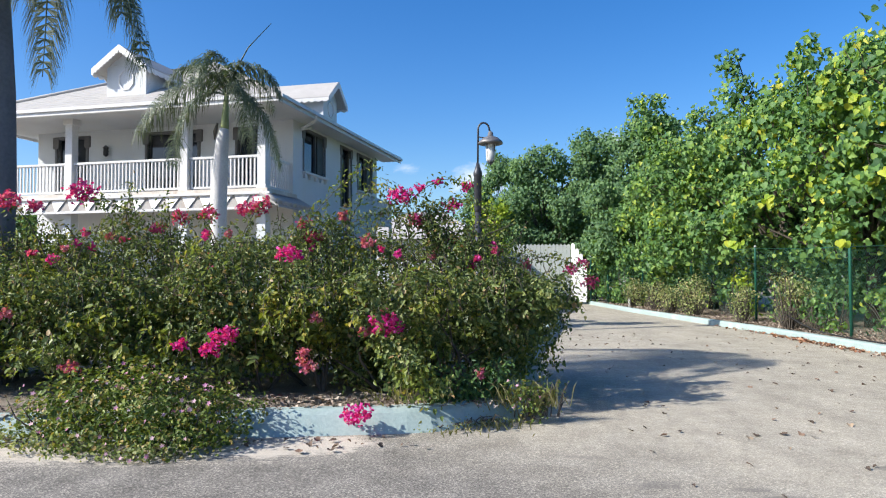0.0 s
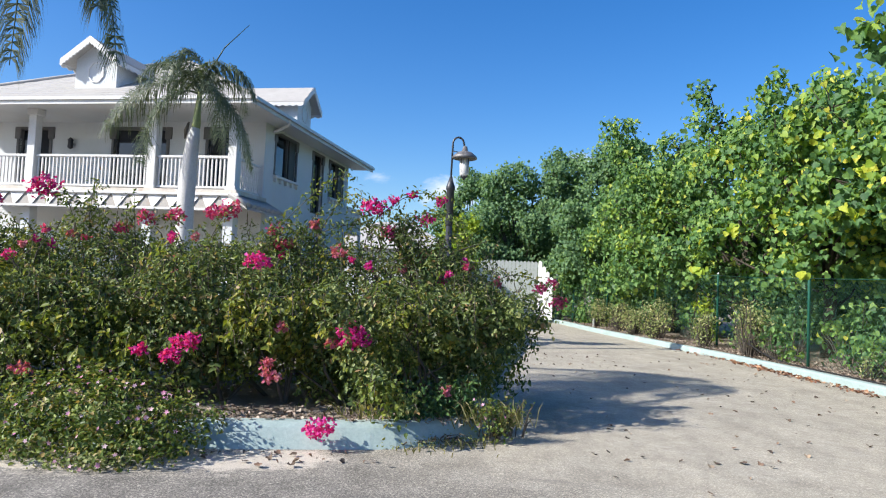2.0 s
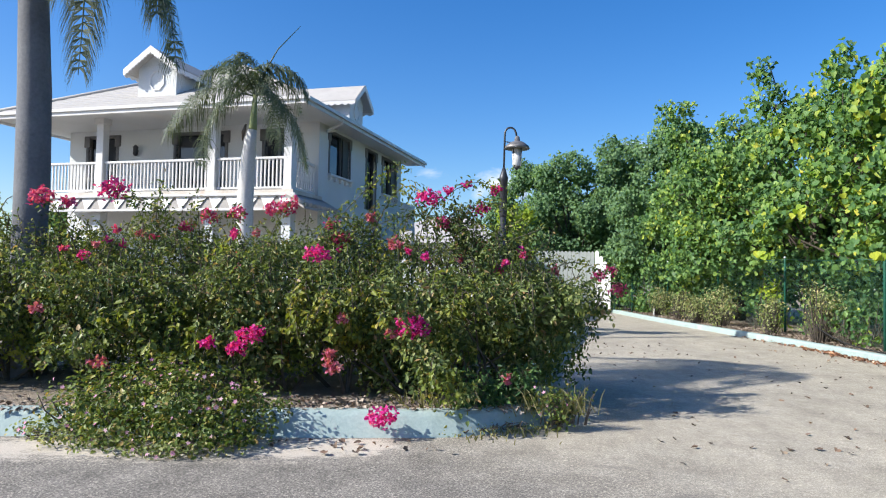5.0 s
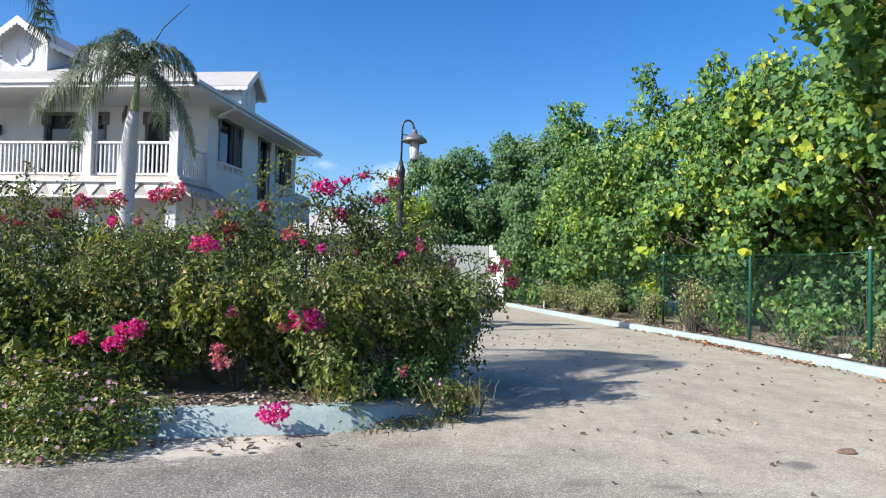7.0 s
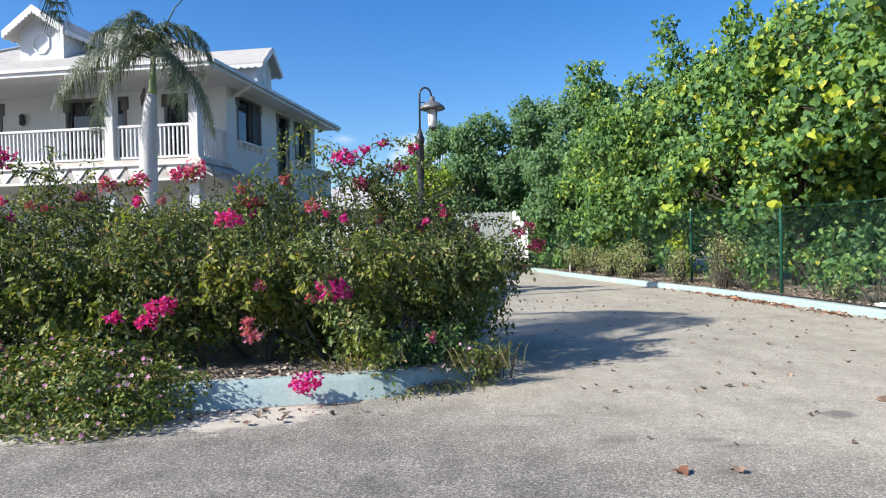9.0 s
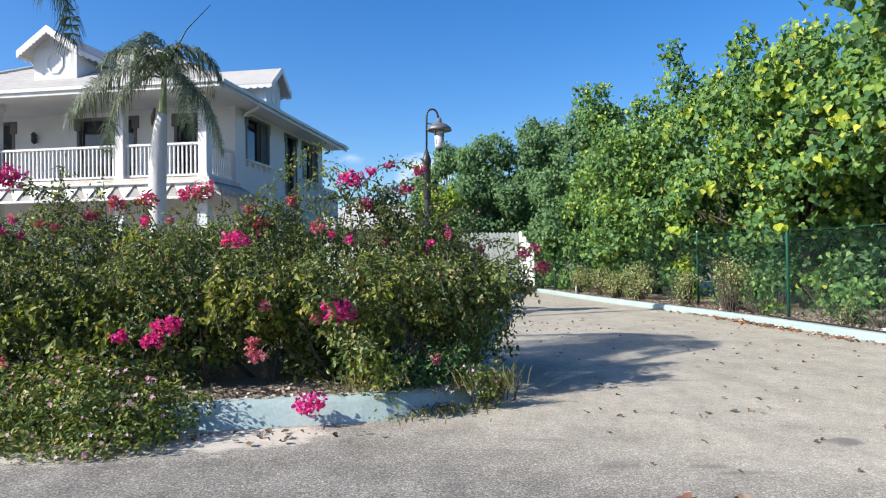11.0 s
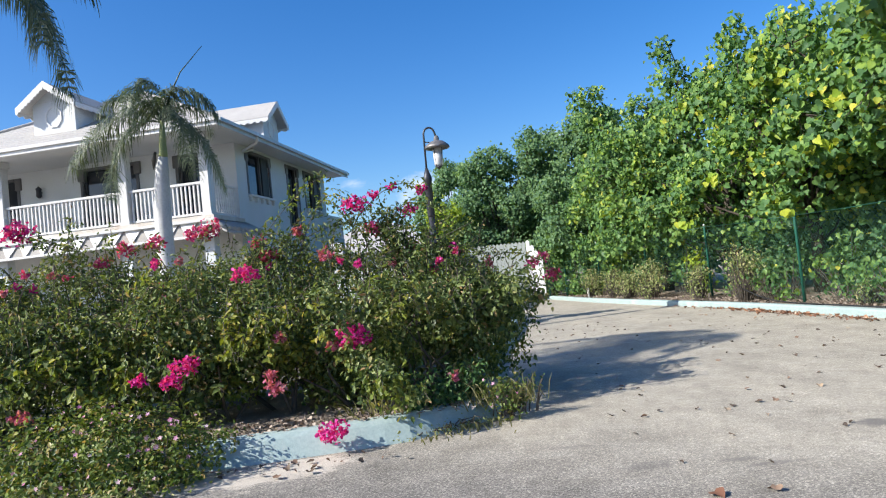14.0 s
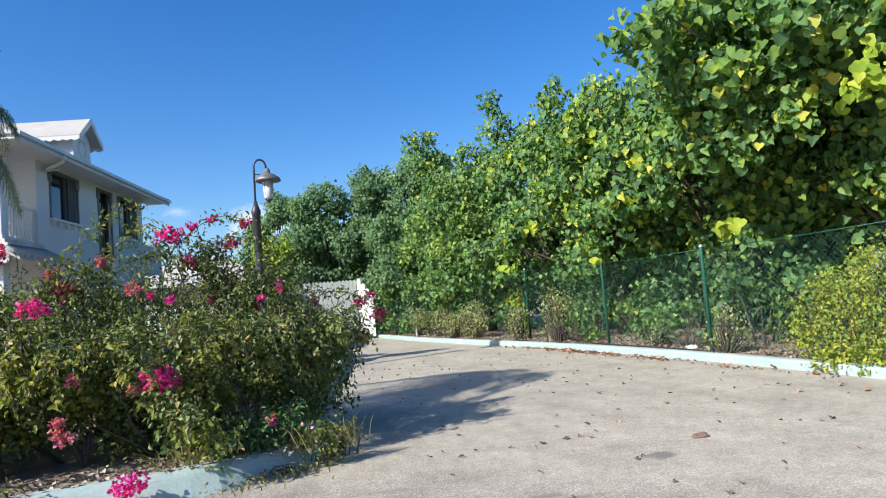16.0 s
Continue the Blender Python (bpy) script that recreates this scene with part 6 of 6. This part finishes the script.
# ---- undergrowth along the fence ----
def shrub(name, label, cat, x, y, blobs, proto, material, density, size, seed, clump=0.07, twigs=14, z=0.15):
    rng = np.random.default_rng(seed)
    off = np.array([x, y, z])
    e = empty(name, pose(*off), label, cat, "undergrowth along the fence")
    place, out = blob_points(blobs, density, rng, 0.15, clump, 4, 0.6)
    ok = place[:, 2] > 0.05
    place, out = place[ok] - off, out[ok]
    part("foliage", leaf_mesh("foliage", proto, place, out + np.array([-0.2, -0.1, 0.35]), rng.uniform(*size, len(place)), rng, 0.5), material, e)
    bm = bmesh.new()
    for i in rng.choice(len(place), twigs):
        p = Vector(place[i])
        b = Vector((p.x * 0.3, p.y * 0.3, -0.05))
        tube(bm, [b, b.lerp(p, 0.55) + Vector(rng.normal(0, 0.05, 3)), p], [0.012, 0.008, 0.004], 4, False)
    part("branchwork", bm, M_TWIG, e)["kind"] = "stuff"


rng = np.random.default_rng(9)
for i, (x, y, h, w) in enumerate([(6.75, 21.6, 0.9, 0.6), (7.0, 18.9, 1.0, 0.6), (7.3, 16.4, 0.8, 0.45), (7.5, 14.6, 1.15, 0.55), (6.8, 20.2, 0.7, 0.5), (7.62, 9.05, 0.65, 0.38), (7.9, 11.2, 0.4, 0.4), (6.6, 23.6, 0.9, 0.55)]):
    shrub("dry_bush", "half-dry pale green weed bush at the fence", "bush", x, y,
          [(x + rng.uniform(-0.1, 0.2), y + rng.uniform(-w, w) * 0.6, 0.15 + h * u, w * 0.6, w * 0.6, h * 0.28) for u in (0.3, 0.5, 0.7, 0.85)], OVAL, M_WEED, 230, (0.035, 0.07), 300 + i, 0.08, 90)
for i, y in enumerate((7.8, 9.6, 10.9, 13.0, 15.0, 17.2, 19.6, 22.0, 24.5, 27.0)):
    x = 9.35 - 0.04 * y + (0 if y < 18 else -0.1 * (y - 18))
    shrub("climbing_shrub", "leafy green undergrowth behind the chain-link fence", "shrub", x, y,
          [(x + rng.uniform(-0.2, 0.7), y + rng.uniform(-0.9, 0.9), rng.uniform(0.5, 1.6), rng.uniform(0.3, 0.5), rng.uniform(0.3, 0.6), rng.uniform(0.25, 0.4)) for _ in range(4)],
          HEART, M_UNDER if i % 3 else M_MIDTREE, 48, (0.06, 0.13), 330 + i, 0.14)
for i, (x, y, h, w) in enumerate([(7.72, 17.6, 1.25, 0.4), (7.7, 13.8, 0.7, 0.5), (7.95, 11.4, 0.75, 0.5), (7.9, 10.3, 0.85, 0.5), (7.35, 20.3, 1.0, 0.45), (7.85, 15.4, 0.95, 0.4)]):
    shrub("fresh_shrub", "low lime-green broad-leaved shoots at the fence foot", "shrub", x, y,
          [(x + rng.uniform(-0.1, 0.2), y + rng.uniform(-w, w), 0.12 + h * u, w * 0.55, w * 0.6, h * 0.22) for u in (0.25, 0.5, 0.75, 0.9)], HEART, M_YTREE if i == 0 else M_MIDTREE, 70, (0.05, 0.095), 380 + i, 0.1, 24)
bush = [(8.0, 7.4, 0.45, 0.5, 0.55, 0.36), (8.4, 7.3, 0.8, 0.55, 0.6, 0.36), (7.65, 6.8, 0.2, 0.42, 0.45, 0.22), (8.4, 6.4, 0.6, 0.7, 0.6, 0.44), (7.8, 6.2, 0.3, 0.45, 0.45, 0.28), (8.8, 7.9, 0.95, 0.4, 0.4, 0.36)]
for x, y, z in ((7.9, 7.7, 0.8), (8.2, 7.6, 1.15), (8.5, 7.1, 1.3), (8.9, 7.3, 1.5), (9.0, 6.9, 1.75), (8.3, 6.9, 1.1), (7.5, 7.3, 0.5), (7.35, 6.9, 0.12), (7.4, 6.3, 0.15), (8.8, 6.4, 1.3), (9.2, 7.1, 1.3), (9.1, 7.7, 1.45)):
    bush.append((x, y, z, 0.16, 0.16, 0.2))
shrub("yellow_bush", "bright yellow-green bush hanging over the kerb", "bush", 8.3, 7.0, bush, OVAL, M_YBUSH, 420, (0.035, 0.075), 360, 0.09, 80)

for i, (x, y) in enumerate(((6.55, 26.9), (6.2, 28.0), (6.9, 25.6))):
    shrub("climbing_shrub", "leafy green undergrowth behind the chain-link fence", "shrub", x, y,
          [(x + rng.uniform(-0.2, 0.4), y + rng.uniform(-0.4, 0.4), rng.uniform(0.4, 2.3), 0.4, 0.45, 0.4) for _ in range(9)], HEART, M_MIDTREE, 80, (0.07, 0.13), 390 + i, 0.12)
rng = np.random.default_rng(88)
broadleaf(1.05, 16.4, 1.3, crown_blobs(rng, 1.1, 16.4, 1.0, 3.05, 0.5, 0.55, 22, (0.26, 0.42)), "bright yellow-green young tree beside the street lamp", 89, 0.08, 260, M_YTREE, 0.08, 6)

# a thicket that closes the view under the trees
for i, (x, y) in enumerate(((12.6, 4.0), (12.4, 7.2), (12.2, 10.4), (12.0, 13.6), (11.8, 17.0), (11.4, 20.4), (11.0, 24.0), (9.6, 28.5), (6.5, 33.5), (2.6, 35.0))):
    rng = np.random.default_rng(500 + i)
    broadleaf(x, y, 1.2, crown_blobs(rng, x, y, 0.7, 6.4 if y < 12 else 4.2, 1.3, 2.0, 22 if y < 12 else 14, (0.85, 1.2)), "dense green thicket behind the trees", 520 + i, 0.2, 36, M_UNDER if y < 25 else M_HAZYTREE, 0.18, hollows=0)

# trees far behind the house
for i, (x, y) in enumerate(((-17.5, 34), (-22, 36), (-27, 33))):
    rng = np.random.default_rng(400 + i)
    broadleaf(x, y, 2.2, crown_blobs(rng, x, y, 1.5, 4.6, 2.2, 2.0, 12, (0.9, 1.3)), "green tree behind the house", 410 + i, 0.26, 26, M_HAZYTREE, 0.2)


# ---- litter and small things ----
def litter(name, places, size, label, seed, flat=0.9, z=0.004, material=None):
    rng = np.random.default_rng(seed)
    p = np.array(places)
    me = leaf_mesh(name, HEART, p, np.tile(np.array([0, 0, 2.2 * flat]), (len(p), 1)), rng.uniform(*size, len(p)), rng, 0.0, 0.45)
    return tagged(part(name, me, material or M_LITTER), label, "leaves", kind="stuff")


rng = np.random.default_rng(12)
spread = [(rng.uniform(1.6, 6.7), rng.uniform(3.5, 15), 0.012) for _ in range(220)]
spread += [(7.3 - abs(rng.normal(0, 0.22)) - 0.012 * max(0, y - 9.5) ** 1.5, y, 0.012) for y in rng.uniform(6.5, 17, 90)]
russet = [(7.28 - abs(rng.normal(0, 0.13)) - 0.012 * max(0, y - 9.5) ** 1.5, y, 0.012 + rng.uniform(0, 0.02)) for y in np.concatenate([rng.normal(13.0, 1.6, 330), rng.uniform(6.5, 11, 24)])]
litter("russet_leaves", russet, (0.03, 0.085), "russet dry leaves swept against the kerb", 16, material=M_RUSSET)
spread += [(rng.uniform(-3.4, -0.1), 5.35 + rng.normal(0, 0.12), 0.02) for _ in range(70)]
litter("large_dry_leaf_scatter", [(6.55, 5.62, 0.014), (6.69, 6.09, 0.014), (6.09, 6.11, 0.014), (7.15, 6.87, 0.014), (1.57, 3.7, 0.014)], (0.075, 0.105), "few large pale dry leaves on the drive", 19, material=M_RUSSET)
litter("fallen_leaves", spread, (0.018, 0.06), "dry brown leaves scattered on the drive", 13)
deep = []
for y in rng.uniform(5.5, 26, 9000):
    k = next(j for j, q in enumerate(KERB_RIGHT) if q[1] <= y)
    deep.append((KERB_RIGHT[k][0] + 0.22 + abs(rng.normal(0, 0.7)), y, 0.13 + rng.uniform(0, 0.03)))
litter("leaf_litter", deep, (0.022, 0.05), "pale brown chips and dry leaves on the bank", 14, material=M_CHIPS)
litter("bed_litter", [(x, 5.95 + 0.13 * (x + 0.1) + abs(rng.normal(0, 0.35)), 0.18 + rng.uniform(0, 0.03)) for x in rng.uniform(-5, 0.6, 900)], (0.025, 0.06), "dry leaves on the soil under the hedge", 15, material=M_CHIPS)

bm = bmesh.new()
bmesh.ops.create_icosphere(bm, subdivisions=2, radius=1)
for v in bm.verts:
    v.co = Vector((v.co.x * 0.085, v.co.y * 0.05, max(-0.01, v.co.z * 0.03))) * (1 + 0.3 * noise.noise(v.co * 2))
stone = tagged(part("stone", bm, M_STONE), "flat brown stone lying on the drive", "stone")
stone.location = (3.85, 5.0, 0.012)
bm = bmesh.new()
bmesh.ops.create_icosphere(bm, subdivisions=3, radius=1)
for v in bm.verts:
    q = v.co.copy()
    v.co = Vector((q.x * 0.07, q.y * 0.12, max(-0.02, q.z * 0.045))) * (1 + 0.45 * noise.noise(q * 3.1))
rag = tagged(part("crumpled_bag", bm, M_PLASTIC), "crumpled white plastic bag on the bank at the kerb", "bag")
rag.location = (7.72, 10.0, 0.16)
stub = tagged(part("marker_stub", lathe(bmesh.new(), [(0.035, 0.1), (0.035, 0.42), (0.028, 0.44)], 12), M_PLASTIC), "short white plastic pipe stub in the bank", "pipe")
stub.location = (6.42, 23.4, 0)
hose = smooth_line([(7.4, 14.6, 0.46), (7.45, 13.7, 0.235), (7.5, 12.7, 0.15), (7.53, 11.4, 0.15), (7.55, 10.2, 0.15), (7.54, 9.4, 0.15)], 0.2)
tagged(part("hose", tube(bmesh.new(), hose, 0.014, 6), M_HOSE), "black hose lying along the kerb top", "hose")
